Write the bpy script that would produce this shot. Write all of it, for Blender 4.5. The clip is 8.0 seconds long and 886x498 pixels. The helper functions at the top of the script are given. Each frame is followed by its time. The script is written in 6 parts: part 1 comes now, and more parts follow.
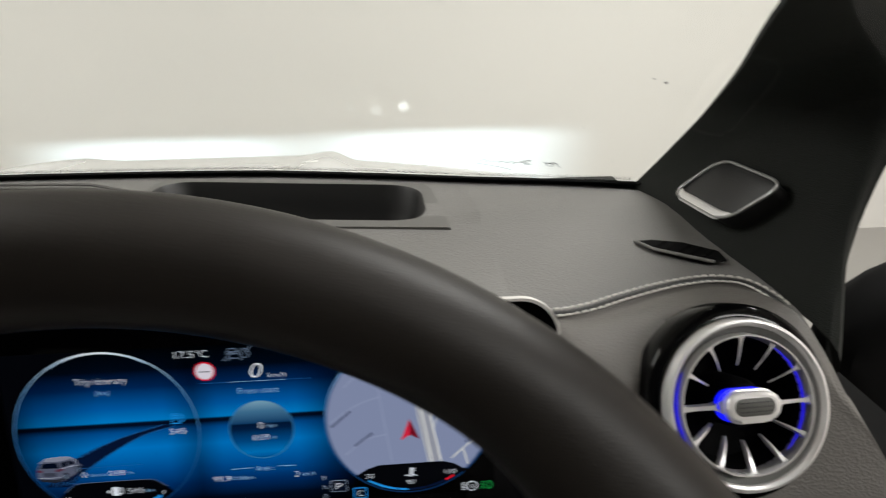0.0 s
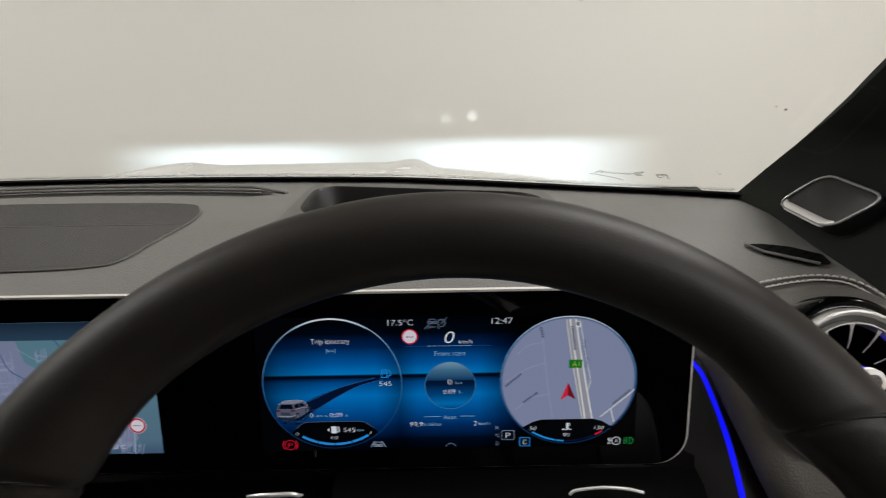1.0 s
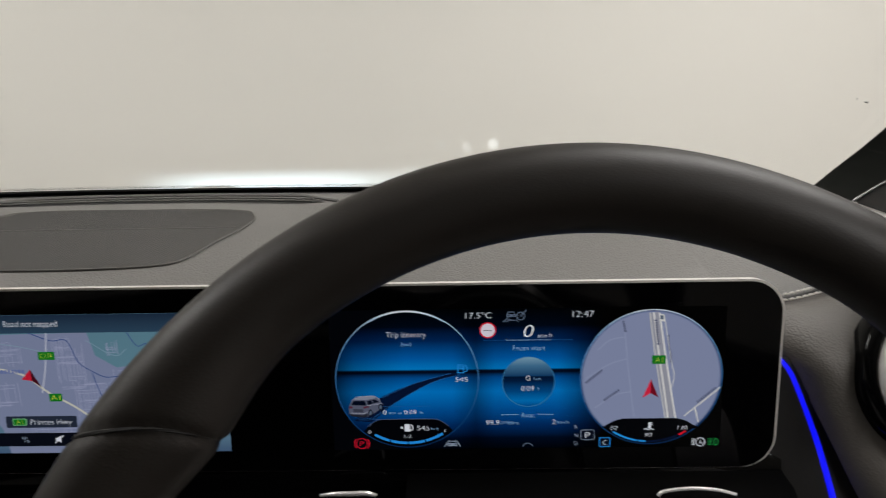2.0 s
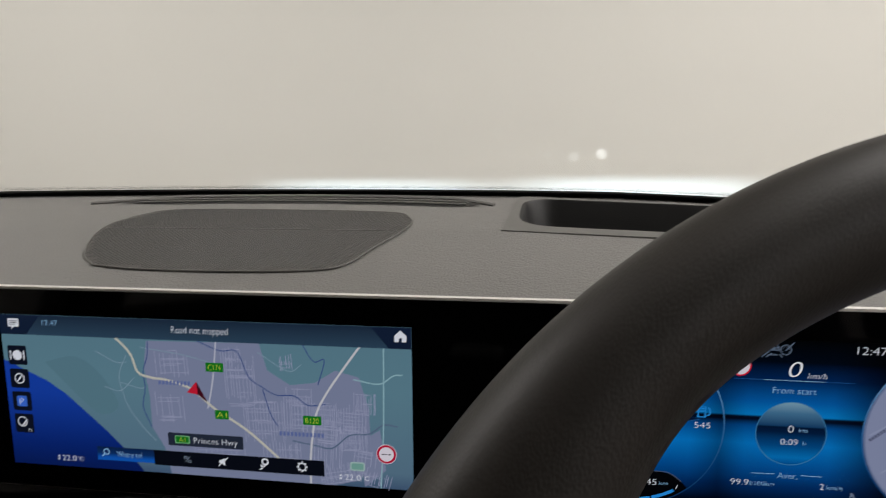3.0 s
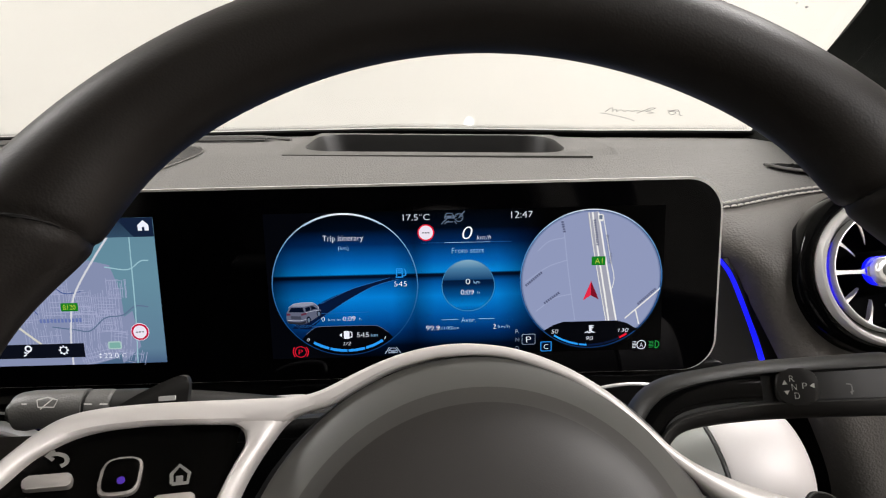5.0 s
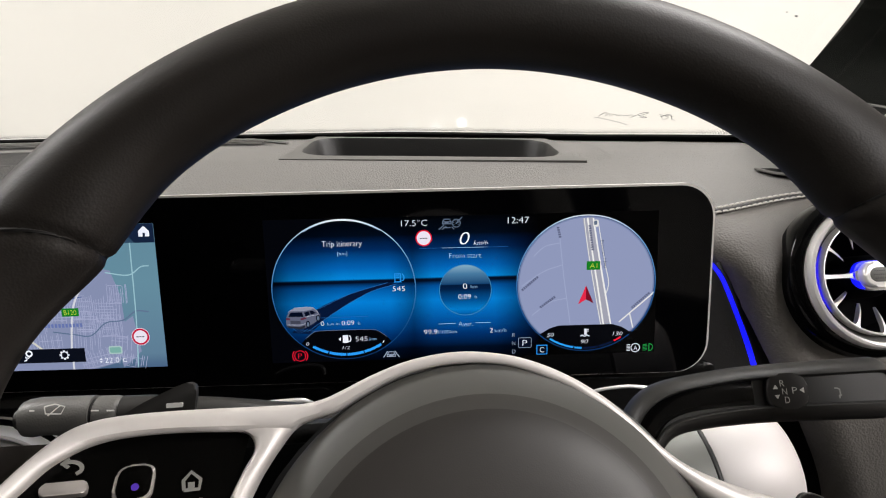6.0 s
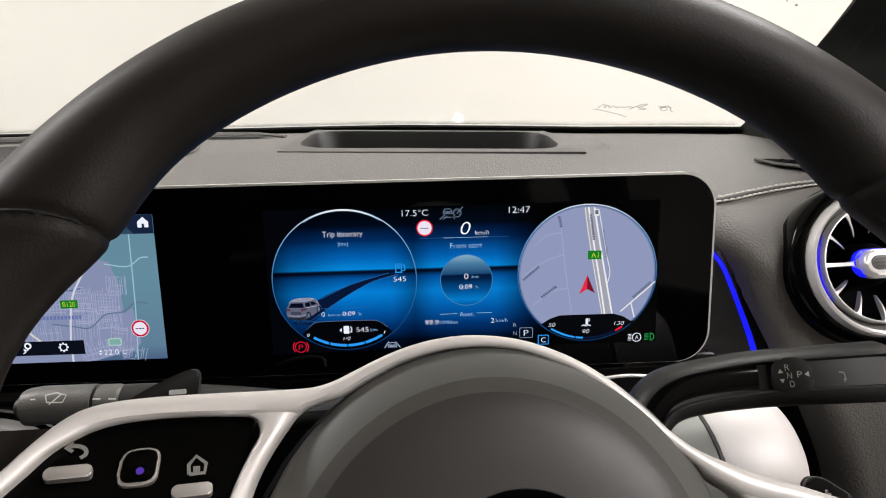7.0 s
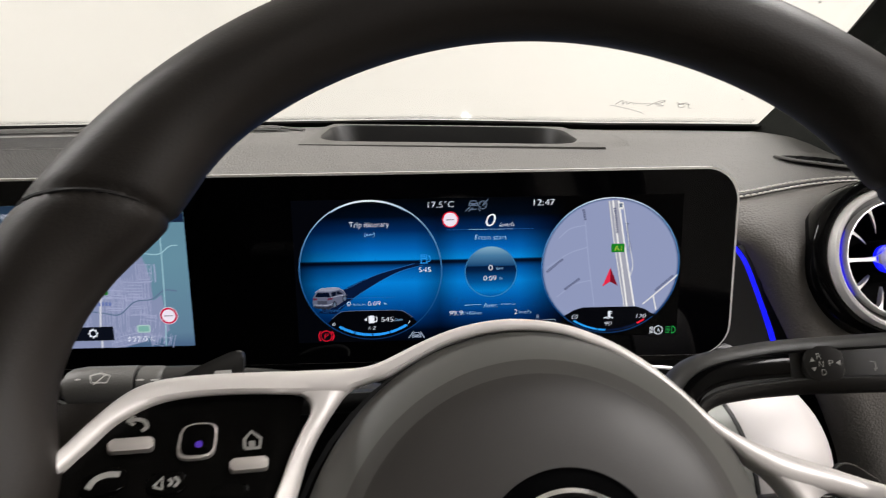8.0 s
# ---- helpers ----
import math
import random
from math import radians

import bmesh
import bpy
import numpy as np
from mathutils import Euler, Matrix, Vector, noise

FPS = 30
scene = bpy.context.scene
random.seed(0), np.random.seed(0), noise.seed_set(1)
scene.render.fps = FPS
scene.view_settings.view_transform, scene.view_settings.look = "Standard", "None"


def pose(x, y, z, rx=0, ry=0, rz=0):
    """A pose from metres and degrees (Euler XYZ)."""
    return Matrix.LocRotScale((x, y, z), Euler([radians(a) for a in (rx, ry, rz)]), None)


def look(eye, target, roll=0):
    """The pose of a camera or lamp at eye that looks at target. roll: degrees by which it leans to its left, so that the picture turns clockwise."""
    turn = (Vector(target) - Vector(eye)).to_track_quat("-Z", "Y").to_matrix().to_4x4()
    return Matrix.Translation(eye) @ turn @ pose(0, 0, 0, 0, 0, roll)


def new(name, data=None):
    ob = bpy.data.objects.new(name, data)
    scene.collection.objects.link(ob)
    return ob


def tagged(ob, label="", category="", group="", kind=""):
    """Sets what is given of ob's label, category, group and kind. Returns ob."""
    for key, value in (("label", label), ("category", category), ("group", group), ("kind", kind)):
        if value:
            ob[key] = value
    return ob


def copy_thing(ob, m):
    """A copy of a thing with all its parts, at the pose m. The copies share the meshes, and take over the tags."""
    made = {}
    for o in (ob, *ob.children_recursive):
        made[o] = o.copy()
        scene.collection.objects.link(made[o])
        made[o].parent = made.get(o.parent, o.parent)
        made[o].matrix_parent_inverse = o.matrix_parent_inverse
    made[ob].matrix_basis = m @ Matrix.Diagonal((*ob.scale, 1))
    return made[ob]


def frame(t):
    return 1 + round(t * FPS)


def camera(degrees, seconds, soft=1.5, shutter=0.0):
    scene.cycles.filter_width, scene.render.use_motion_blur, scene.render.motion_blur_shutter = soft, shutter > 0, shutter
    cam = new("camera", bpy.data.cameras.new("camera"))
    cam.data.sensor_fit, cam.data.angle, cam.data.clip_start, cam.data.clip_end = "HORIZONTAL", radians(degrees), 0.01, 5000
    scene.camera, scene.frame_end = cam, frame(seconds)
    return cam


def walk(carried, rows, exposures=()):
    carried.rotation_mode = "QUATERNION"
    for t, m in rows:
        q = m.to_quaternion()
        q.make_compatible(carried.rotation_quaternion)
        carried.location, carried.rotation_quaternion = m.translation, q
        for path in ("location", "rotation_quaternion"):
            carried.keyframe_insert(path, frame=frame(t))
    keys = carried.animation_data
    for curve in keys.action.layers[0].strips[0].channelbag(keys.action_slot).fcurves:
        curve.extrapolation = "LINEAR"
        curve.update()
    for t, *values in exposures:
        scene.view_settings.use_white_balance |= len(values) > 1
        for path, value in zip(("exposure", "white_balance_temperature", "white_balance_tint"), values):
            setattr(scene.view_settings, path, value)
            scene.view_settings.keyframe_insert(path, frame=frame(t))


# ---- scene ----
cam = camera(69.4, 8.0, soft=1.1, shutter=0.5)
EXPOSURES = [(0.0, -0.05, 6400, 9), (0.5, -0.25, 6420, 10), (1.0, -0.28, 6450, 11), (2.4, -0.24, 6450, 12), (3.0, -0.26, 6500, 12.5), (3.5, -0.13, 6500, 12.5), (3.9, -0.02, 6500, 13), (4.5, 0.26, 6480, 13), (5.0, 0.42, 6450, 13), (8.0, 0.42, 6450, 13)]
PATH = [
    (0, (0.0719, -0.2739, 1.2125), (0.2298, 1.5586, 0.4269), -0.46),
    (0.5, (0.0216, -0.3017, 1.2316), (0.107, 1.5401, 0.4566), -0.33),
    (1, (-0.0028, -0.3471, 1.2372), (0.0013, 1.501, 0.4724), -0.93),
    (1.2, (-0.0164, -0.3481, 1.2262), (-0.016, 1.5058, 0.4771), -1.11),
    (2.3, (-0.0695, -0.3492, 1.2104), (-0.1485, 1.5434, 0.5672), -1.23),
    (2.5, (-0.0951, -0.3272, 1.2114), (-0.2278, 1.5652, 0.5779), -1.41),
    (3, (-0.1227, -0.2912, 1.1888), (-0.4175, 1.5848, 0.5614), -1.95),
    (3.2, (-0.1067, -0.3062, 1.1863), (-0.4388, 1.5644, 0.564), -2.34),
    (3.5, (-0.0793, -0.3493, 1.1955), (-0.4263, 1.5154, 0.5609), -2.58),
    (4, (-0.0649, -0.3908, 1.1926), (-0.3912, 1.4752, 0.5511), -2.6),
    (4.3, (-0.0268, -0.3837, 1.1755), (-0.3401, 1.4785, 0.5246), -3.17),
    (4.5, (-0.0227, -0.377, 1.1675), (-0.1871, 1.4967, 0.4876), -2.19),
    (5, (-0.018, -0.3621, 1.1572), (0.0035, 1.5129, 0.4616), -1.21),
    (5.2, (-0.017, -0.362, 1.1589), (0.0097, 1.5124, 0.4612), -1.11),
    (6.5, (-0.0238, -0.3683, 1.1631), (0.029, 1.5045, 0.4633), -1.12),
    (7, (-0.0241, -0.3665, 1.1582), (0.032, 1.5037, 0.4515), -1.15),
    (7.5, (-0.0243, -0.3659, 1.1582), (0.044, 1.5037, 0.4512), -1.08),
    (8, (-0.0378, -0.372, 1.156), (0.0071, 1.4967, 0.4445), -0.69),
]
walk(cam, [(t, look(eye, target, roll)) for t, eye, target, roll in PATH], EXPOSURES)

# ---- world and light ----
world = bpy.data.worlds.new("world")
scene.world = world
world.use_nodes = True
world.node_tree.nodes["Background"].inputs[0].default_value = (0.8, 0.85, 1.0, 1)
world.node_tree.nodes["Background"].inputs[1].default_value = 0.05


def area(name, m, sx, sy, watts, color=(1, 1, 1)):
    d = bpy.data.lights.new(name, "AREA")
    d.shape, d.size, d.size_y, d.energy, d.color = "RECTANGLE", sx, sy, watts, color
    ob = new(name, d)
    ob.matrix_world = m
    return ob


def spot(name, eye, target, watts, degrees, blend, color, radius=0.03):
    d = bpy.data.lights.new(name, "SPOT")
    d.energy, d.spot_size, d.spot_blend, d.color, d.shadow_soft_size = watts, radians(degrees), blend, color, radius
    ob = new(name, d)
    ob.matrix_world = look(eye, target)
    return ob


CAR_X, WALL_Y = -0.37, 2.6
# No lamps are in view; these area lights are added to light the room.
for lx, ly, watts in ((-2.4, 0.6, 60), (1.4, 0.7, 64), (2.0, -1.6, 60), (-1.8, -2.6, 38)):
    area("added_room_light", pose(lx, ly, 2.72), 1.5, 0.5, watts, (1.0, 0.975, 0.935))


# ---- materials ----
def mat(name, color, rough=0.5, metal=0.0, vary=0.0, scale=40.0, bump=0.0, bump_scale=400.0, emit=None, strength=1.0, coat=0.0, second=None, spec=0.5):
    """A principled material with variation at two scales and a fine relief."""
    m = bpy.data.materials.new(name)
    m.use_nodes = True
    nt = m.node_tree
    b = nt.nodes["Principled BSDF"]
    b.inputs["Base Color"].default_value = (*color, 1)
    b.inputs["Roughness"].default_value = rough
    b.inputs["Metallic"].default_value = metal
    b.inputs["Coat Weight"].default_value = coat
    b.inputs["Coat Roughness"].default_value = 0.04
    b.inputs["Specular IOR Level"].default_value = spec
    if emit:
        b.inputs["Emission Color"].default_value = (*emit, 1)
        b.inputs["Emission Strength"].default_value = strength
    if not (vary or bump):
        return m
    tc = nt.nodes.new("ShaderNodeTexCoord")
    if vary:
        n1, n2, mix, mix2 = (nt.nodes.new(k) for k in ("ShaderNodeTexNoise", "ShaderNodeTexNoise", "ShaderNodeMix", "ShaderNodeMix"))
        n1.inputs["Scale"].default_value, n2.inputs["Scale"].default_value = scale, scale / 9
        n1.inputs["Detail"].default_value = n2.inputs["Detail"].default_value = 5
        for mx in (mix, mix2):
            mx.data_type = "RGBA"
        dark = second or tuple(c * (1 - vary) for c in color)
        mix.inputs["A"].default_value = (*color, 1)
        mix.inputs["B"].default_value = (*dark, 1)
        mix2.inputs["B"].default_value = (*(min(1, c * (1 + vary)) for c in color), 1)
        nt.links.new(tc.outputs["Object"], n1.inputs["Vector"])
        nt.links.new(tc.outputs["Object"], n2.inputs["Vector"])
        nt.links.new(n1.outputs["Fac"], mix.inputs["Factor"])
        nt.links.new(n2.outputs["Fac"], mix2.inputs["Factor"])
        nt.links.new(mix.outputs["Result"], mix2.inputs["A"])
        nt.links.new(mix2.outputs["Result"], b.inputs["Base Color"])
        rr = nt.nodes.new("ShaderNodeMapRange")
        rr.inputs["To Min"].default_value, rr.inputs["To Max"].default_value = max(0.02, rough - 0.08), min(1, rough + 0.08)
        nt.links.new(n2.outputs["Fac"], rr.inputs["Value"])
        nt.links.new(rr.outputs["Result"], b.inputs["Roughness"])
    if bump:
        vo, bp = nt.nodes.new("ShaderNodeTexVoronoi"), nt.nodes.new("ShaderNodeBump")
        vo.feature = "SMOOTH_F1"
        vo.inputs["Scale"].default_value = bump_scale
        nt.links.new(tc.outputs["Object"], vo.inputs["Vector"])
        bp.inputs["Strength"].default_value, bp.inputs["Distance"].default_value = bump, 0.0012
        nt.links.new(vo.outputs["Distance"], bp.inputs["Height"])
        nt.links.new(bp.outputs["Normal"], b.inputs["Normal"])
    return m


M_WALL = mat("painted_plaster", (0.80, 0.785, 0.745), 0.7, vary=0.03, scale=6, bump=0.1, bump_scale=200)
M_SIDE = mat("pinkish_plaster", (0.78, 0.72, 0.68), 0.75, vary=0.03, scale=6, bump=0.1, bump_scale=200)
M_FLOOR = mat("sealed_concrete", (0.32, 0.31, 0.29), 0.45, vary=0.15, scale=12, bump=0.1, bump_scale=80)
M_CEIL = mat("ceiling_paint", (0.8, 0.79, 0.76), 0.8, vary=0.02, scale=6)
M_DASH = mat("grained_soft_plastic", (0.152, 0.148, 0.140), 0.62, vary=0.09, scale=300, bump=0.5, bump_scale=720)
M_LEATHER = mat("grained_leather", (0.128, 0.120, 0.110), 0.58, vary=0.12, scale=200, bump=0.36, bump_scale=760)
M_RIM = mat("black_nappa_leather", (0.0150, 0.0125, 0.0105), 0.50, vary=0.18, scale=250, bump=0.06, bump_scale=1700, spec=0.34)
M_PAD = mat("soft_black_vinyl", (0.042, 0.039, 0.036), 0.42, vary=0.08, scale=250, bump=0.03, bump_scale=2600)
M_PILLAR = mat("black_fabric_trim", (0.013, 0.0145, 0.0125), 0.85, vary=0.15, scale=500, bump=0.4, bump_scale=1500, spec=0.25)
M_BLACK = mat("matt_black_plastic", (0.009, 0.009, 0.009), 0.5, vary=0.1, scale=200, bump=0.1, bump_scale=900)
M_GLOSS = mat("piano_black", (0.002, 0.002, 0.0022), 0.08, spec=0.14)
M_KEYS = mat("switch_panel_black", (0.0014, 0.0013, 0.0012), 0.14, spec=0.035)
M_GLASSY = mat("display_glass", (0.0012, 0.0012, 0.0015), 0.06, spec=0.12)
M_SILVER = mat("satin_silver_paint", (0.85, 0.81, 0.785), 0.42, metal=0.22, vary=0.04, scale=300)
M_CHROME = mat("brushed_aluminium", (0.72, 0.71, 0.70), 0.22, metal=1.0, vary=0.05, scale=400)
M_MESH = mat("speaker_cloth", (0.052, 0.049, 0.043), 0.75, vary=0.12, scale=900, bump=0.5, bump_scale=1900)
M_GREY = mat("dark_grey_plastic", (0.10, 0.098, 0.09), 0.45, vary=0.08, scale=300, bump=0.15, bump_scale=1100)
M_PAINT = mat("white_car_paint", (0.72, 0.73, 0.73), 0.25, coat=0.8, vary=0.02, scale=30)
M_THREAD = mat("pale_thread", (0.62, 0.60, 0.56), 0.8, vary=0.1, scale=900)
M_BLUE = mat("blue_light_guide", (0.0, 0.0, 0.05), 0.4, emit=(0.004, 0.006, 1.0), strength=1.15)
M_RUBBER = mat("black_rubber", (0.008, 0.008, 0.008), 0.7, vary=0.1, scale=200)
M_LINER = mat("grey_headliner", (0.30, 0.285, 0.26), 0.9, vary=0.05, scale=300, bump=0.3, bump_scale=1200)
M_TRAYFRAME = mat("smooth_grey_plastic", (0.10, 0.098, 0.092), 0.5, vary=0.05, scale=300)
M_STALK = mat("grey_stalk_plastic", (0.10, 0.098, 0.092), 0.45, vary=0.06, scale=300, bump=0.1, bump_scale=1300)
M_BAR = mat("dark_stalk_plastic", (0.021, 0.0203, 0.019), 0.45, vary=0.08, scale=300, bump=0.03, bump_scale=2600, spec=0.3)
# Lit and half-lit tones of the pad's vinyl: light put into the colour.
M_PAD_LIT = mat("lit_shoulder_tone", (0.120, 0.120, 0.111), 0.5, vary=0.05, scale=300, bump=0.02, bump_scale=2000)
M_PAD_HALF_LIT = mat("half_lit_edge_tone", (0.072, 0.070, 0.065), 0.46, vary=0.06, scale=280, bump=0.02, bump_scale=2400)
M_SLEEVE = mat("satin_grey_sleeve", (0.24, 0.245, 0.23), 0.35, metal=0.3, vary=0.06, scale=300)
M_GREY2 = mat("charcoal_plastic", (0.05, 0.049, 0.046), 0.45, vary=0.08, scale=300, bump=0.12, bump_scale=1300)
M_WHITEMETAL = mat("pale_satin_metal", (0.74, 0.71, 0.70), 0.55, metal=0.3, vary=0.03, scale=200)
M_BLUEDIM = mat("dim_blue_glow", (0.0, 0.0, 0.05), 0.4, emit=(0.03, 0.02, 1.0), strength=0.55)
M_EDGE = mat("satin_edge", (0.70, 0.68, 0.65), 0.4, metal=0.15, vary=0.03, scale=300)
M_SATIN = mat("satin_chrome", (0.88, 0.865, 0.855), 0.32, metal=0.5, vary=0.03, scale=300)
M_DARK = mat("dull_black_plastic", (0.003, 0.003, 0.003), 0.8, vary=0.1, scale=60, spec=0.08)
M_FRAME = mat("satin_grey_frame", (0.30, 0.30, 0.29), 0.35, metal=0.4, vary=0.04, scale=300)
M_FIN = mat("satin_grey_fin", (0.50, 0.49, 0.48), 0.25, metal=0.2, vary=0.04, scale=300)
M_BLADE = mat("pale_satin_blade", (0.75, 0.74, 0.74), 0.3, metal=0.6, vary=0.03, scale=300)
M_CARPET = mat("dark_carpet", (0.02, 0.02, 0.02), 0.95, vary=0.2, scale=400, bump=0.8, bump_scale=900)


# ---- builders ----
def part(name, bm, material, parent=None, label="", smooth=True, m=None):
    """Links a bmesh as one mesh object under a thing or part."""
    me = bpy.data.meshes.new(name)
    bmesh.ops.recalc_face_normals(bm, faces=bm.faces[:])
    bm.to_mesh(me)
    bm.free()
    me.materials.append(material)
    if smooth:
        me.shade_smooth()
        me.set_sharp_from_angle(angle=radians(38))
    ob = new(name, me)
    if parent:
        ob.parent = parent
    if m is not None:
        ob.matrix_basis = m
    if label:
        tagged(ob, label)
    return ob


def thing(name, m, label, category, group="", kind=""):
    ob = new(name)
    ob.empty_display_size = 0.05
    ob.matrix_basis = m
    return tagged(ob, label, category, group, kind)


def box(sx, sy, sz, cx=0, cy=0, cz=0, bevel=0.0, seg=2, bm=None, turn=None):
    bm = bm or bmesh.new()
    m = Matrix.Translation((cx, cy, cz)) @ (turn or Matrix()) @ Matrix.Diagonal((sx, sy, sz, 1))
    vs = bmesh.ops.create_cube(bm, size=1, matrix=m)["verts"]
    if bevel:
        es = list({e for v in vs for e in v.link_edges})
        bmesh.ops.bevel(bm, geom=es, offset=bevel, segments=seg, affect="EDGES", profile=0.6)
    return bm


def spline(pts, n=8):
    """Catmull-Rom through the points, n steps a span."""
    p = [Vector(q) for q in pts]
    p = [2 * p[0] - p[1]] + p + [2 * p[-1] - p[-2]]
    out = []
    for i in range(1, len(p) - 2):
        for k in range(n):
            t = k / n
            out.append(0.5 * (2 * p[i] + (p[i + 1] - p[i - 1]) * t + (2 * p[i - 1] - 5 * p[i] + 4 * p[i + 1] - p[i + 2]) * t * t + (3 * p[i] - p[i - 1] - 3 * p[i + 1] + p[i + 2]) * t ** 3))
    return out + [p[-2]]


def rounded(x0, y0, x1, y1, r, n=8):
    """The outline of a rectangle with round corners, counter-clockwise."""
    out = []
    for cx, cy, a in ((x1 - r, y0 + r, -90), (x1 - r, y1 - r, 0), (x0 + r, y1 - r, 90), (x0 + r, y0 + r, 180)):
        out += [(cx + r * math.cos(radians(a + 90 * k / n)), cy + r * math.sin(radians(a + 90 * k / n))) for k in range(n + 1)]
    return out


def slab(outline, z0, z1, bevel=0.0, bm=None, seg=2):
    """A flat outline in x and y made solid from z0 to z1, its upper edge bevelled."""
    bm = bm or bmesh.new()
    lo, hi = [bm.verts.new((x, y, z0)) for x, y in outline], [bm.verts.new((x, y, z1)) for x, y in outline]
    n = len(outline)
    bm.faces.new(lo[::-1])
    top = bm.faces.new(hi)
    for i in range(n):
        bm.faces.new((lo[i], lo[(i + 1) % n], hi[(i + 1) % n], hi[i]))
    if bevel:
        bmesh.ops.bevel(bm, geom=list(top.edges), offset=bevel, segments=seg, affect="EDGES", profile=0.6)
    return bm


def loft(rows, closed=False, thick=0.0, bm=None):
    """A surface through rows of points; thick: made solid along its normals."""
    bm = bm or bmesh.new()
    vs = [[bm.verts.new(p) for p in row] for row in rows]
    for a, b in zip(vs, vs[1:]):
        m = len(a)
        for i in range(m if closed else m - 1):
            bm.faces.new((a[i], a[(i + 1) % m], b[(i + 1) % m], b[i]))
    if thick:
        bmesh.ops.recalc_face_normals(bm, faces=bm.faces[:])
        bmesh.ops.solidify(bm, geom=bm.faces[:], thickness=thick)
    return bm


def tube(points, radius, n=12, closed=False, bm=None, flat=1.0, ref=(0, 0, 1)):
    """A round bar along points; radius a number or a function of 0..1; flat squeezes it along ref."""
    bm = bm or bmesh.new()
    pts = [Vector(p) for p in points]
    rings, m = [], len(pts)
    for i, p in enumerate(pts):
        t = (pts[(i + 1) % m] - pts[i - 1]) if closed else (pts[min(i + 1, m - 1)] - pts[max(i - 1, 0)])
        t.normalize()
        side = t.cross(Vector(ref)).normalized()
        up = side.cross(t)
        r = radius(i / (m - 1)) if callable(radius) else radius
        rings.append([bm.verts.new(p + r * (math.cos(6.28319 * k / n) * side + flat * math.sin(6.28319 * k / n) * up)) for k in range(n)])
    pairs = list(zip(rings, rings[1:])) + ([(rings[-1], rings[0])] if closed else [])
    for a, b in pairs:
        for k in range(n):
            bm.faces.new((a[k], a[(k + 1) % n], b[(k + 1) % n], b[k]))
    if not closed:
        bm.faces.new(rings[0][::-1])
        bm.faces.new(rings[-1])
    return bm


def lathe(profile, n=48, bm=None):
    """A profile of (radius, z) turned about z."""
    bm = bm or bmesh.new()
    rows = [[(r * math.cos(6.28318531 * k / n), r * math.sin(6.28318531 * k / n), z) for k in range(n)] for r, z in profile]
    return loft(rows, closed=True, bm=bm)


def ribbon(left, right, z0, z1, n=6, crown=0.0015, bm=None, lift=None):
    """A solid band between two edges in x and y, its top crowned; lift: a height over x and y that bends it."""
    a, b = spline([(*p, 0) for p in left], n), spline([(*p, 0) for p in right], n)
    rows = []
    for p, q in zip(a, b):
        w = (q - p).length
        up = min(crown, w / 3)
        row = [(p.x, p.y, z0), (p.x, p.y, z1 - up), *((p.x + (q.x - p.x) * s, p.y + (q.y - p.y) * s, z1 - up + up * (1 - (2 * s - 1) ** 4)) for s in (0.1, 0.25, 0.5, 0.75, 0.9)), (q.x, q.y, z1 - up), (q.x, q.y, z0)]
        rows.append([(x, y, z + lift(x, y)) for x, y, z in row] if lift else row)
    bm = loft(rows, bm=bm)
    return bm


# ---- the garage ----
def slab_wall(name, x0, y0, z0, x1, y1, z1, material, label, category):
    ob = part(name, box(x1 - x0, y1 - y0, z1 - z0, (x0 + x1) / 2, (y0 + y1) / 2, (z0 + z1) / 2), material, smooth=False)
    return tagged(ob, label, category, kind="structure")


slab_wall("wall_front", -4.5, WALL_Y, 0, 3.5, WALL_Y + 0.15, 2.8, M_WALL, "off-white painted plaster wall lit by the headlights", "wall")
slab_wall("wall_back", -4.5, -6.0, 0, 3.5, -5.85, 2.8, M_WALL, "off-white painted plaster wall behind the car", "wall")
slab_wall("wall_side", -4.65, -6.0, 0, -4.5, WALL_Y + 0.15, 2.8, M_WALL, "off-white painted plaster side wall", "wall")
slab_wall("wall_side", 3.5, -6.0, 0, 3.65, WALL_Y + 0.15, 2.8, M_SIDE, "pinkish white plaster side wall seen past the door", "wall")
slab_wall("ground", -4.65, -6.0, -0.1, 3.65, WALL_Y + 0.15, 0, M_FLOOR, "smooth grey concrete floor of the garage", "floor")
slab_wall("ceiling", -4.65, -6.0, 2.8, 3.65, WALL_Y + 0.15, 2.9, M_CEIL, "plain white ceiling of the garage", "ceiling")


# plain lamp boxes under the ceiling, out of view, added for the assumed lights
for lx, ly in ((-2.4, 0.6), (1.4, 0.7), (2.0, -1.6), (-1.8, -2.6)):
    lamp = thing("unseen_lamp_box", pose(lx, ly, 2.74), "long white lamp box, unseen, added under the ceiling for an assumed light", "lamp", "ceiling lamps")
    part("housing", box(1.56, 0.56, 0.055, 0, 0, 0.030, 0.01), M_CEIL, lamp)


# ---- the car's shell ----
def cowl_y(x):
    d = abs(x - CAR_X) / 0.68
    return 0.3985 - 0.132 * d ** 2


def cowl_drop(x):
    """How far the dashboard's front edge sinks towards the driver's side."""
    return 0.005 * max(0, min(1, (x + 0.05) / 0.2))


def dash_z(y):
    """The height of the dashboard's top along the car: a soft crest, falling towards the glass."""
    return 1.041 - 0.05 * max(0, 0.2 - y) - 0.245 * max(0, y - 0.2) ** 1.6


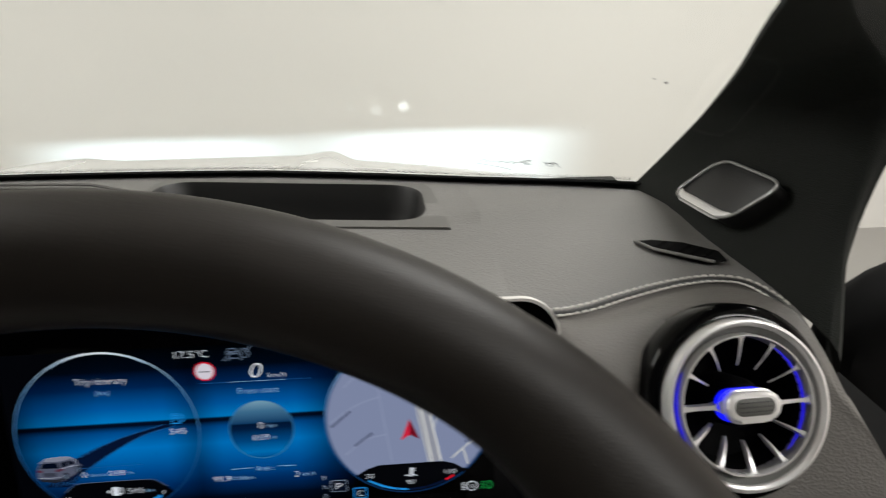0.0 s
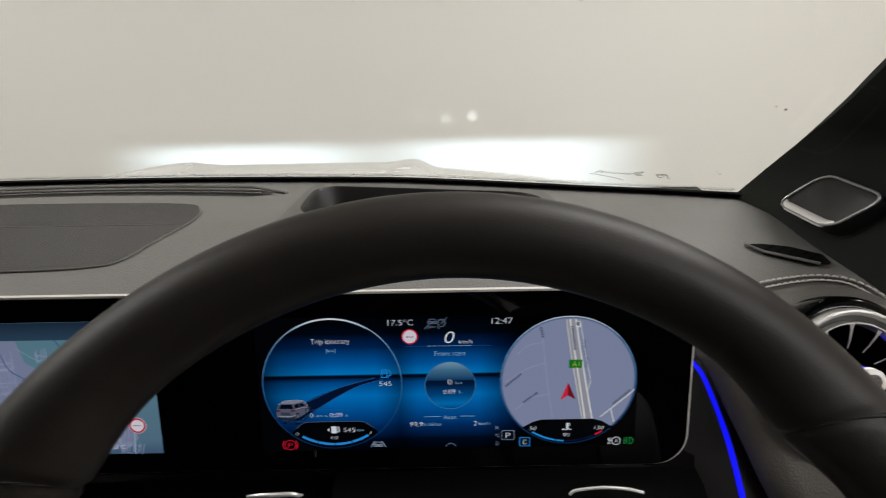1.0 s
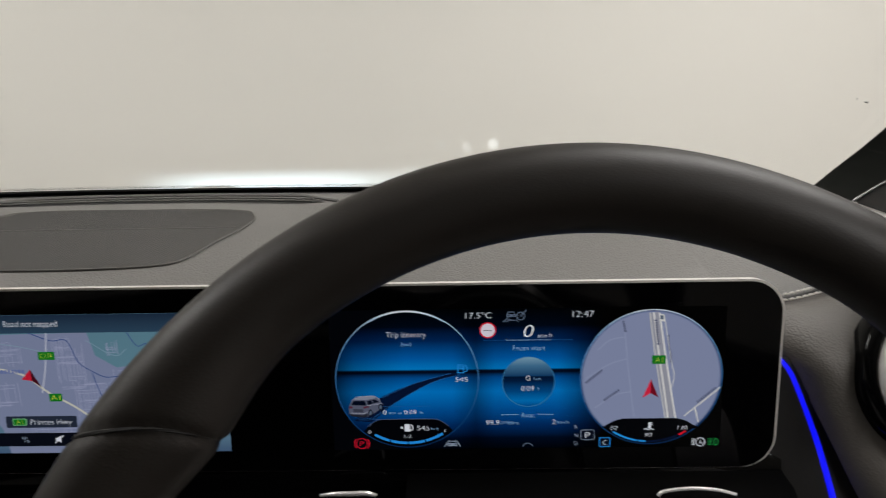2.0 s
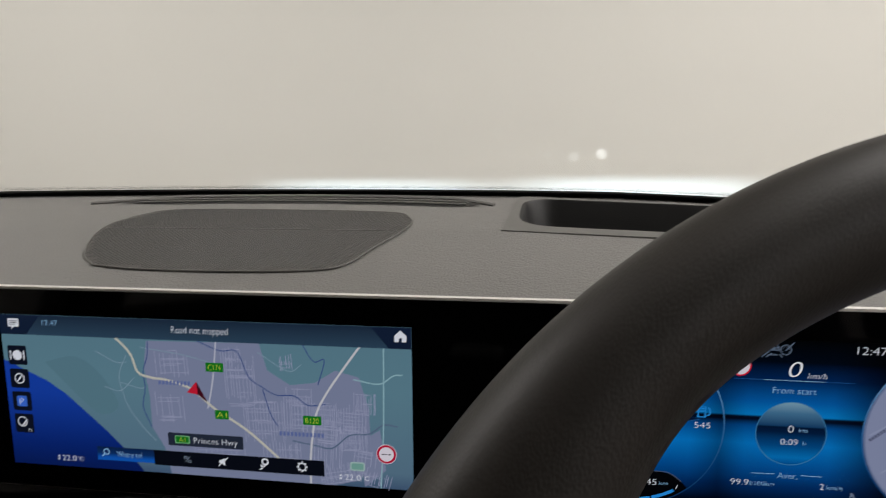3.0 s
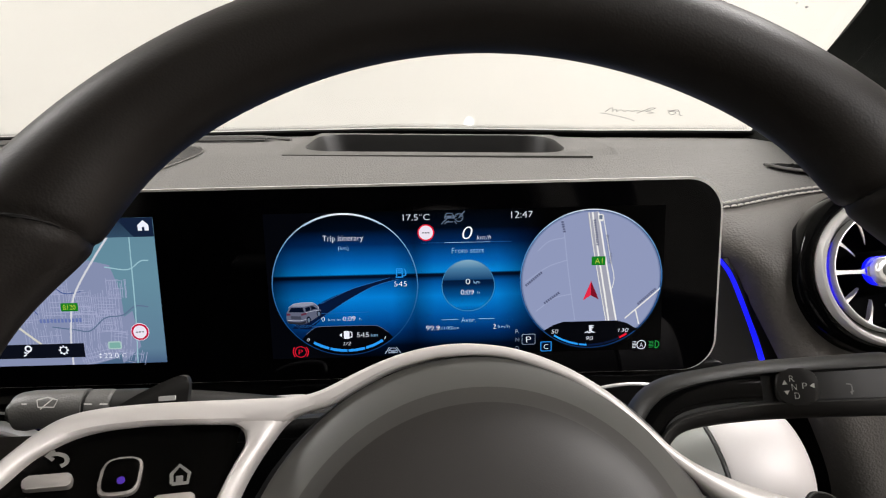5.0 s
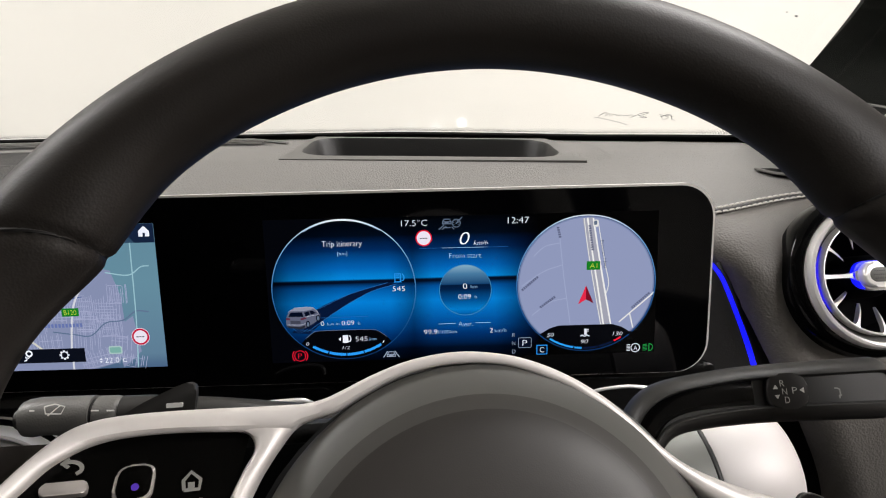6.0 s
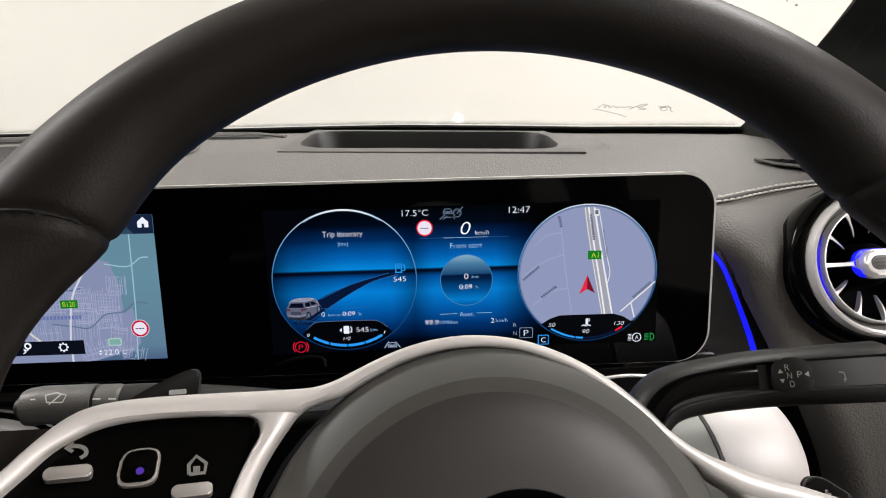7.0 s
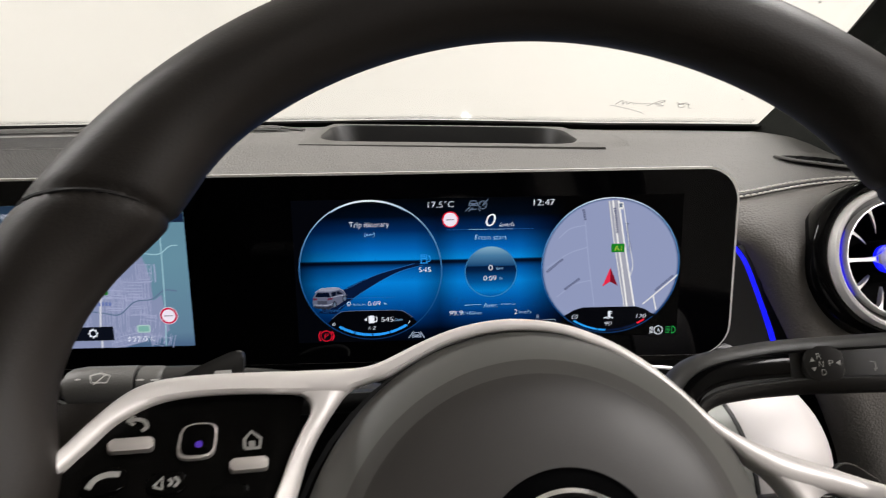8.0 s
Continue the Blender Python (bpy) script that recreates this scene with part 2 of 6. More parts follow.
def screen_point(x, s):
    """A point of the windscreen: s metres up along the car from its foot."""
    d = abs(x - CAR_X) / 0.68
    y0 = cowl_y(x)
    return (x * (1 - 0.16 * s) + CAR_X * 0.16 * s, y0 - s * (0.87 - 0.05 * d), dash_z(y0) - cowl_drop(x) + 0.001 + s * (0.47 + 0.04 * d))


XS = [CAR_X + 0.74 * (k / 24) for k in range(-24, 25)]
m_glass = bpy.data.materials.new("windscreen_glass")
m_glass.use_nodes = True
g = m_glass.node_tree
g.nodes.clear()
go, gt, gg, gm = (g.nodes.new(k) for k in ("ShaderNodeOutputMaterial", "ShaderNodeBsdfTransparent", "ShaderNodeBsdfGlossy", "ShaderNodeMixShader"))
gt.inputs[0].default_value = (0.97, 0.98, 0.965, 1)
gg.inputs["Roughness"].default_value = 0.03
gm.inputs[0].default_value = 0.035
g.links.new(gt.outputs[0], gm.inputs[1])
g.links.new(gg.outputs[0], gm.inputs[2])
g.links.new(gm.outputs[0], go.inputs[0])
ws = part("windscreen", loft([[screen_point(x, s * 0.92 / 12) for x in XS] for s in range(13)]), m_glass)
ws.visible_shadow = False
tagged(ws, "clear raked windscreen with a few specks of dirt", "windscreen", kind="structure")

seal = loft([[Vector(screen_point(x, s)) + Vector((0, -0.003, h)) for x in XS] for s, h in ((-0.012, 0.003), (0.002, 0.003), (0.008, 0.003), (0.013, 0.002))], thick=0.002)
tagged(part("windscreen_seal", seal, M_RUBBER), "black rubber seal along the windscreen's foot", "seal", kind="structure")

dots = bmesh.new()
for r in range(5):
    for k in range(560):
        x = CAR_X + 0.66 * (k + 0.5 * (r % 2) - 280) / 280
        p = Vector(screen_point(x, 0.0170 + 0.0026 * r)) + Vector((0, -0.0015, 0.002))
        w = 0.00085 - 0.00013 * r
        q = Vector(screen_point(x, 0.0170 + 0.0026 * r + 0.002)) - Vector(screen_point(x, 0.0170 + 0.0026 * r))
        q = q.normalized() * w
        dots.faces.new([dots.verts.new(p + Vector((a, 0, 0)) + q * b) for a, b in ((-w, -1), (w, -1), (w, 1), (-w, 1))])
tagged(part("windscreen_print", dots, M_RUBBER, smooth=False), "fine black printed dots along the windscreen's foot", "print", kind="structure")

# roof, sides and rear, closed round and behind the camera; mostly unseen, they shade the cabin
roof_rows = []
for k in range(13):
    f = k / 12
    y = -0.30 - 2.2 * f
    z = 1.44 + 0.09 * math.sin(math.pi * min(1, 0.15 + f * 0.8))
    roof_rows.append([(CAR_X + 0.62 * i / 10, y, z - 0.06 * abs(i / 10) ** 3) for i in range(-10, 11)])
tagged(part("car_roof", loft(roof_rows, thick=0.03), M_LINER), "grey fabric headliner of the unseen roof, added to shade the cabin", "roof", kind="structure")
for side in (-1, 1):
    x = CAR_X + side * 0.78
    rows = [[(x, y, z) for z in (0.22, 0.60, 0.96 if side < 0 else 0.93)] for y in (0.62, 0.2, -0.4, -1.2, -2.5)]
    rows = [[(px - side * (0.02 if n == 1 else 0.0) , py, pz) for n, (px, py, pz) in enumerate(r)] for r in rows]
    tagged(part("car_door_shell", loft(rows, thick=0.05), M_DARK), "dark inner door shell below the side window", "door", kind="structure")
    for y0, y1 in ((-1.05, -0.85), (-2.5, -2.0)):
        post = loft([[(x, y0, 0.95), (x, y1, 0.95)], [(CAR_X + side * 0.62, y0 + 0.02, 1.45), (CAR_X + side * 0.62, y1 - 0.02, 1.45)]], thick=0.05)
        tagged(part("car_post", post, M_BLACK), "dark unseen roof post between the side windows", "post", kind="structure")
slab_wall("car_rear", CAR_X - 0.8, -2.56, 0.22, CAR_X + 0.8, -2.5, 1.45, M_BLACK, "dark rear end of the cabin", "panel")
slab_wall("car_floor", CAR_X - 0.8, -2.56, 0.16, CAR_X + 0.8, 0.62, 0.22, M_CARPET, "dark carpeted floor of the car", "floor")
slab_wall("firewall", CAR_X - 0.78, 0.60, 0.16, CAR_X + 0.78, 0.64, 0.93, M_BLACK, "dark bulkhead in front of the dashboard", "panel")


# ---- bonnet and headlights ----
def hood_z(x, y):
    d = abs(x - CAR_X)
    z = 0.931 - 0.17 * (y - 0.62) - 0.10 * max(0, y - 1.0) ** 2
    f = max(0, min(1, (d - 0.30) / 0.07))
    z -= 0.016 * f * f * (3 - 2 * f) + 0.07 * max(0, d - 0.38)
    return z + 0.009 * math.exp(-((d - 0.294) / 0.045) ** 2)


HX = [CAR_X + 0.86 * i / 60 for i in range(-60, 61)]


def nose(x):
    return 0.10 * abs((x - CAR_X) / 0.86) ** 3


hood_rows = [[(x, 0.56 + 0.76 * k / 30 - nose(x), hood_z(x, 0.56 + 0.76 * k / 30)) for x in HX] for k in range(31)]
car = thing("car_front", pose(CAR_X, 1.3, 0), "white car bonnet with raised creases ahead of the windscreen", "car")
car_in = Matrix.Translation((-CAR_X, -1.3, 0))
part("bonnet", loft(hood_rows, thick=0.003), M_PAINT, car, m=car_in)
front_rows = [[(x, y - nose(x), (hood_z(x, 1.32) - 0.004) * f) for x in HX] for y, f in ((1.325, 1.0), (1.355, 0.94), (1.375, 0.86), (1.385, 0.55), (1.37, 0.2), (1.34, 0.0))]
part("front_bumper", loft(front_rows, thick=-0.003), M_PAINT, car, m=car_in)
for hx, drop in ((CAR_X - 0.60, 0.0002), (CAR_X + 0.60, 0.0)):
    part("headlight", box(0.26, 0.02, 0.10, hx, 1.375, 0.64, 0.008), M_CHROME, car, "clear headlight", m=car_in)
    # Unseen plate, added ahead of the lamp to give its beam a level top.
    part("beam_shield", box(0.50, 0.025, 0.05, hx, 1.4575, 0.6632 - drop), M_BLACK, car, "unseen dark plate added to cut off the top of the beam", m=car_in)
    spot("headlight_beam", (hx, 1.42, 0.640), (hx + 0.08, WALL_Y, 0.54), 80, 66, 1.0, (0.70, 0.88, 1.0), 0.0008)
# three narrow spots, added to draw small bright points of unknown source on the wall
for dx, dz, w, a in ((0.148, 0.677, 6.5, 2.9), (0.027, 0.664, 2.6, 2.9), (-0.087, 0.677, 1.5, 2.1)):
    spot("added_glint_spot", (dx, 1.50, 0.66), (dx, WALL_Y, dz), w * 4.2, a, 0.6, (0.9, 0.97, 1.0), 0.002)

# ---- dashboard ----
dash = thing("dashboard", pose(0, 0, 0), "grey grained dashboard with a stitched leather side", "dashboard")


SEAM = spline([(0.140, 0.0490, 1.029), (0.158, 0.0485, 1.029), (0.1695, 0.0490, 1.029), (0.1805, 0.0510, 1.0292), (0.1915, 0.0545, 1.0296), (0.212, 0.0630, 1.0302), (0.2355, 0.0715, 1.0308), (0.258, 0.0770, 1.0312), (0.278, 0.0785, 1.0312), (0.294, 0.0720, 1.0308), (0.3025, 0.0540, 1.0290), (0.3060, 0.0360, 1.0245), (0.3100, 0.0260, 1.0170), (0.3155, 0.0170, 1.0060), (0.319, 0.008, 0.993)], 8)


def seam_y(x):
    """The stitched seam that parts the top from the leather face, right of the display."""
    if x < 0.140:
        return 0.012
    for a, b in zip(SEAM, SEAM[1:]):
        if a.x <= x <= b.x:
            return a.y + (b.y - a.y) * (x - a.x) / max(1e-6, b.x - a.x)
    return 0.0


DX = [CAR_X - 0.66 + 1.16 * k / 60 for k in range(60)] + [0.139, 0.1401] + [0.143 + 0.168 * k / 44 for k in range(45)]
top_rows = []
for k in range(41):
    f = k / 40
    row = []
    for x in DX:
        y0, y1 = seam_y(x), cowl_y(x) + 0.006
        y = y0 + (y1 - y0) * f
        row.append((x, y, dash_z(y) - (0.0045 * (1 - min(1, f * 14)) ** 2 if x > 0.139 else 0) - max(0, x - 0.3045) * 0.9 * (1 - min(1, f * 4)) - 0.0015 * (1 - min(1, f * 4)) - cowl_drop(x) * max(0, f - 0.5) * 2))
    top_rows.append(row)
top_rows = [[(x, seam_y(x) + 0.01, 0.97) for x in DX]] + top_rows
dash_top = part("dash_top", loft(top_rows, thick=0.004), M_DASH, dash)


def cut(ob, bm):
    """Cuts the solid bm out of ob's mesh."""
    me = bpy.data.meshes.new("cutter")
    bmesh.ops.recalc_face_normals(bm, faces=bm.faces[:])
    bm.to_mesh(me)
    bm.free()
    tool = new("cutter", me)
    mod = ob.modifiers.new("cut", "BOOLEAN")
    mod.object, mod.operation, mod.solver = tool, "DIFFERENCE", "EXACT"
    done = bpy.data.meshes.new_from_object(ob.evaluated_get(bpy.context.evaluated_depsgraph_get()))
    ob.modifiers.clear()
    ob.data = done
    done.set_sharp_from_angle(angle=radians(38))
    bpy.data.objects.remove(tool)
    bpy.data.meshes.remove(me)


def on_dash(outline, lift=0.0, steps=6, m=None):
    """A patch with that outline, lying on the dashboard's top."""
    m = m or Matrix()
    pts = [m @ Vector((x, y, 0)) for x, y in outline]
    c = sum(pts, Vector()) / len(pts)
    rows = []
    for k in range(steps + 1):
        f = 1 - k / steps * 0.999
        rows.append([(c.x + (p.x - c.x) * f, c.y + (p.y - c.y) * f, dash_z(c.y + (p.y - c.y) * f) + lift) for p in pts])
    return loft(rows, closed=True)


def soft_quad(c, r, n=6):
    out = []
    for i, p in enumerate(c):
        a, b = p + (c[i - 1] - p).normalized() * r, p + (c[(i + 1) % 4] - p).normalized() * r
        out += [tuple(a * (1 - t) ** 2 + p * 2 * t * (1 - t) + b * t * t) for t in [k / n for k in range(n + 1)]]
    return out


# tray let into the top ahead of the driver
TRAY = pose(-0.0201, 0.181, 0, 0, 0, -9.9)
tray_in = soft_quad([Vector(p) for p in ((-0.124, 0.014), (0.119, 0.022), (0.099, 0.124), (-0.140, 0.121))], 0.034, 8)
cut(dash_top, slab([tuple((TRAY @ Vector((x, y, 0))).xy) for x, y in tray_in], 0.9, 1.2))
tray = thing("dashboard_tray", Matrix.Translation((0, 0, dash_z(0.181) - 0.0025)) @ TRAY @ pose(0, 0, 0, -2.2), "open black storage tray let into the dashboard", "tray")
wall_rows = []
for f, z in ((1.0, 0.004), (0.985, 0.002), (0.95, -0.020), (0.90, -0.030), (0.6, -0.033), (0.01, -0.033)):
    wall_rows.append([(x * f, 0.070 + (y - 0.070) * f, z) for x, y in tray_in])
part("tray_bowl", loft(wall_rows, closed=True), M_BLACK, tray)
frame_out = [(-0.1335, -0.006), (0.1365, 0.008), (0.124, 0.060), (0.112, 0.112), (0.102, 0.131), (-0.143, 0.129), (-0.145, 0.110), (-0.140, 0.060)]


def ring_between(outer_pts, inner_pts, z0, z1):
    """A flat frame between two outlines, sampled by angle round their middle."""
    def at(pts, a, c):
        d = Vector((math.cos(a), math.sin(a)))
        best = 0
        for p, q in zip(pts, pts[1:] + pts[:1]):
            p, q = Vector(p) - c, Vector(q) - c
            e = q - p
            den = d.x * e.y - d.y * e.x
            if abs(den) > 1e-9:
                t, s = (p.x * e.y - p.y * e.x) / den, (p.x * d.y - p.y * d.x) / den
                if t > 0 and -1e-6 <= s <= 1 + 1e-6:
                    best = max(best, t)
        return c + best * d
    c = Vector((0, 0.070))
    angs = sorted([math.atan2(y - c.y, x - c.x) for x, y in outer_pts + inner_pts])
    o, i = [at(outer_pts, a, c) for a in angs], [at(inner_pts, a, c) for a in angs]
    return loft([[(*p, z0) for p in o], [(*(p * 0.996 + c * 0.004), z1) for p in o], [(*(p * 1.004 - c * 0.004), z1) for p in i], [(*p, z1 - 0.004) for p in i]], closed=True)


part("tray_frame", ring_between(frame_out, tray_in, -0.003, 0.0040), M_TRAYFRAME, tray, "grey flat frame round the tray")

# speaker grille on top of the dashboard
grille_line = spline([(-0.449, 0.112, 0), (-0.411, 0.106, 0), (-0.341, 0.105, 0), (-0.280, 0.110, 0), (-0.258, 0.122, 0), (-0.245, 0.158, 0), (-0.229, 0.202, 0), (-0.234, 0.236, 0), (-0.258, 0.258, 0), (-0.362, 0.266, 0), (-0.462, 0.264, 0), (-0.489, 0.240, 0), (-0.495, 0.187, 0), (-0.472, 0.135, 0), (-0.449, 0.112, 0)], 8)[:-1]
grille = thing("dashboard_speaker", pose(0, 0, 0), "dark ribbed speaker grille flush in the dashboard top", "speaker")
part("grille", on_dash([tuple(p.xy) for p in grille_line], 0.0012), M_MESH, grille)
part("surround", tube([(p.x, p.y, dash_z(p.y) + 0.0010) for p in grille_line], 0.0008, 6, closed=True), M_GREY, grille, "thin light surround")


def within(x, y, line):
    """Whether a point lies inside a closed outline."""
    odd = False
    for a, b in zip(line, line[1:] + line[:1]):
        if (a.y > y) != (b.y > y) and x < a.x + (y - a.y) * (b.x - a.x) / (b.y - a.y):
            odd = not odd
    return odd


for k in range(96):
    x0 = -0.535 + 0.0036 * k
    pts = [(x0 + 0.066 * t / 24, 0.106 + 0.158 * t / 24) for t in range(25)]
    pts = [p for p in pts if within(p[0], p[1], grille_line)]
    if len(pts) > 1:
        part("rib", tube([(x, y, dash_z(y) + 0.0011) for x, y in pts], 0.00042, 4), M_BLACK, grille)
part("fold", tube([(x, 0.193, dash_z(0.193) + 0.0010) for x in (-0.494, -0.42, -0.34, -0.29, -0.236)], 0.0007, 6), M_GREY, grille, "thin moulded fold across the grille")

# defroster slot with slats
slot = thing("defroster_vent", pose(0, 0, 0), "long black defroster slot below the windscreen", "vent")


def slot_y(x):
    return 0.322 - 0.022 * ((x + 0.37) / 0.19) ** 2


xs = [-0.555 + 0.376 * k / 30 for k in range(31)]
part("slot", loft([[(x, slot_y(x) + w * min(1, (x + 0.56) * 14, (-0.175 - x) * 30), dash_z(slot_y(x)) + 0.0016) for x in xs] for w in (-0.014, 0.0, 0.012)]), M_BLACK, slot)
for w in (-0.0045, 0.0045):
    part("slat", tube([(x, slot_y(x) + w, dash_z(slot_y(x)) + 0.0026) for x in xs[2:-1]], 0.0009, 6), M_DASH, slot)
part("slot_lip", tube([(x, slot_y(x) + 0.022 * min(1, (x + 0.60) * 10, (-0.155 - x) * 20), dash_z(slot_y(x)) + 0.001) for x in [-0.585 + 0.42 * k / 30 for k in range(31)]], 0.0018, 6), M_DASH, slot)

# small side defroster at the dashboard's end
sd = thing("side_defroster", Matrix.Translation((0.2690, 0.1150, dash_z(0.115) + 0.0006)) @ pose(0, 0, 0.0006, 0, 1, -33) @ Matrix.Diagonal((0.80, 0.95, 1, 1)), "narrow black side window vent with slats", "vent")
part("opening", slab([(-0.037, -0.002), (-0.02, -0.011), (0.03, -0.013), (0.038, -0.006), (0.03, 0.008), (0.0, 0.012), (-0.025, 0.006)], 0.0, 0.0012), M_DARK, sd)
part("edge", tube([(-0.038, -0.002, 0.001), (-0.02, -0.012, 0.0015), (0.03, -0.0145, 0.0015)], 0.0012, 6), M_DASH, sd)
for k in range(5):
    part("slat", box(0.0016, 0.016, 0.0014, -0.016 + 0.010 * k, -0.001, 0.0014, turn=pose(0, 0, 0, 0, 20, -20)), M_DARK, sd)

# leather face below the seam, bulging round the side vent
VENT = pose(0.2500, -0.0195, 1.0096, 62.5, 0, 1.9) @ Matrix.Scale(0.935, 4)
FACE = pose(0.2570, -0.0148, 1.0038, 67, 0, 3.75)
VC, VN = FACE.translation, FACE.to_3x3() @ Vector((0, 0, 1))


def vent_plane_y(x, z, deep):
    """The depth of the leather plane, deep behind the side vent's ring."""
    return VC.y - (deep + (x - VC.x) * VN.x + (z - VC.z) * VN.z) / VN.y


def left_edge(z):
    """Where the leather ends beside the light strip."""
    pts = ((1.06, 0.142), (1.022, 0.146), (1.012, 0.160), (0.985, 0.178), (0.96, 0.191), (0.935, 0.203), (0.90, 0.222), (0.86, 0.238), (0.80, 0.250), (0.55, 0.275))
    for (a, xa), (b, xb) in zip(pts, pts[1:]):
        if z >= b:
            return xa + (xb - xa) * (a - min(z, a)) / (a - b)
    return 0.27


def right_edge(z):
    return 0.318 + 0.6 * max(0, min(0.055, 1.0 - z))


face = []
for s_ in SEAM:
    w = (s_.x - 0.140) / 0.178
    bulge = 0.006 * math.exp(-((s_.x - 0.255) / 0.042) ** 2)
    inward = Vector((VC.x - s_.x, VC.y - s_.y, 0)).normalized()
    col = [tuple(s_), tuple(s_ + 0.006 * inward + Vector((0, 0, -0.0012)))]
    for z, out in ((1.032 + bulge, 0.5), (1.018, 1), (0.992, 1), (0.965, 1), (0.935, 1), (0.905, 1), (0.86, 1), (0.80, 1), (0.70, 1), (0.55, 1)):
        z -= max(0, 1.031 - s_.z) * max(0, min(1, (z - 0.86) / 0.17))
        x0 = left_edge(z)
        x = x0 + (right_edge(z) - x0) * w
        y = vent_plane_y(x, z, 0.0118) if z > 0.93 else vent_plane_y(x, 0.93, 0.0118) - 0.012 * math.sin(min(1, (0.93 - z) / 0.2) * 3.0) + 0.05 * max(0, 0.80 - z)
        y = s_.y * (1 - out) + y * out
        edge = x0 if z < 1.004 else 0.158
        y += 0.016 * max(0, min(1.6, (edge + 0.024 - x) / 0.024)) ** 2
        col.append((x, y, z))
    face.append(spline(col, 5))
skin = loft(face)
to_vent = VENT.inverted()
inside = {v for v in skin.verts if (to_vent @ v.co - Vector((-0.0014, 0.0012, 0))).xy.length < 0.0525 and abs((to_vent @ v.co).z) < 0.05}
bmesh.ops.delete(skin, geom=[f for f in skin.faces if all(v in inside for v in f.verts)], context="FACES")
bmesh.ops.recalc_face_normals(skin, faces=skin.faces[:])
back = bmesh.ops.duplicate(skin, geom=skin.verts[:] + skin.edges[:] + skin.faces[:])["geom"]
bmesh.ops.translate(skin, vec=(0, 0.003, -0.0012), verts=[g_ for g_ in back if isinstance(g_, bmesh.types.BMVert)])
part("leather_face", skin, M_LEATHER, dash, "grained leather lower face")
part("end_panel", loft([[(right_edge(z) + 0.002, 0.30, z), (right_edge(z) + 0.002, 0.05, z), (right_edge(z) + 0.002, vent_plane_y(0.33, z, 0.020), z)] for z in (0.60, 0.85, 0.90, 0.95, 0.99)], thick=0.004), M_DARK, dash, "black end panel of the dashboard")

# the seam: a groove with two rows of stitches
seam_pts = [p + Vector((0, -0.0005, 0.0010)) for p in SEAM[8:]]
part("seam", tube(seam_pts, 0.0015, 6), M_BLACK, dash, "dark seam")
length = 0.0
marks = []
for a, b in zip(seam_pts, seam_pts[1:]):
    n_ = max(1, int((b - a).length / 0.0005))
    for k in range(n_):
        length += (b - a).length / n_
        if length > 0.0048 and a.x < 0.3045:
            length = 0.0
            marks.append((a + (b - a) * (k / n_), (b - a).normalized()))
st = bmesh.new()
tube([(-0.0020, 0, -0.0002), (-0.0012, 0, 0.0004), (0.0012, 0, 0.0004), (0.0020, 0, -0.0002)], 0.0007, 6, bm=st)
stitch_mesh = bpy.data.meshes.new("stitch")
st.to_mesh(stitch_mesh)
st.free()
stitch_mesh.materials.append(M_THREAD)
for a, t in marks:
    side = Vector((-t.y, t.x, 0)).normalized()
    for w in (0.0030, -0.0030):
        ob = new("stitch", stitch_mesh)
        ob.parent = dash
        lift = 0.0014 if w > 0 else 0.0003
        ob.matrix_basis = Matrix.Translation(a + side * w + Vector((0, 0, lift))) @ t.to_track_quat("X", "Z").to_matrix().to_4x4()

# blue light guide in the dark recess beside the display
guide = thing("ambient_light_strip", pose(0, 0, 0), "glowing blue light guide strip beside the display", "light strip")
gp = spline([(0.158, 0.006, 1.009), (0.166, 0.004, 0.998), (0.178, 0.001, 0.972), (0.188, -0.006, 0.945), (0.196, -0.020, 0.912)], 8)
part("strip", tube(gp, lambda f: 0.0016 + 0.0012 * f, 8), M_BLUE, guide)
rec = [[p + Vector((dx, dy, 0)) for dx, dy in ((-0.034, 0.012), (-0.014, 0.004), (-0.001, 0.0015))] for p in gp]
part("recess", loft(rec, thick=-0.003), M_BLACK, dash, "black recess behind the light strip")
rec = [[p + Vector((dx, dy, 0)) for dx, dy in ((0.0008, 0.0015), (0.014, 0.006), (0.034, 0.026))] for p in gp]
part("recess", loft(rec, thick=-0.003), M_BLACK, dash, "black recess behind the light strip")

part("strip", tube(spline([(-0.474, 0.016, 1.000), (-0.488, 0.014, 1.001), (-0.515, 0.018, 1.000)], 6), 0.0018, 8), M_BLUE, guide)
part("end_face", loft([[(x, y + 0.05 * max(0, -0.46 - x), z) for x in (-1.03, -0.80, -0.62, -0.55, -0.48, -0.44)] for y, z in ((0.030, 1.034), (0.020, 1.026), (0.017, 1.000), (0.016, 0.970), (0.012, 0.945))], thick=0.004), M_DARK, dash, "dark face beside the display")
# lower black panel, ledge and trim under the display
LX = [-0.80 + 0.965 * k / 20 for k in range(21)]
part("lower_panel", loft([[(x, y, z) for x in LX] for y, z in ((0.01, 0.950), (-0.004, 0.940), (-0.010, 0.92), (-0.006, 0.86), (0.0, 0.78), (0.03, 0.60))], thick=0.006), M_GLOSS, dash, "glossy black lower panel")
part("ledge", loft([[(x, y, z) for x in LX[15:]] for y, z in ((0.0, 0.9345), (-0.022, 0.934), (-0.036, 0.928), (-0.040, 0.915), (-0.02, 0.88))], thick=0.004), M_DARK, dash, "dark grained ledge under the display")
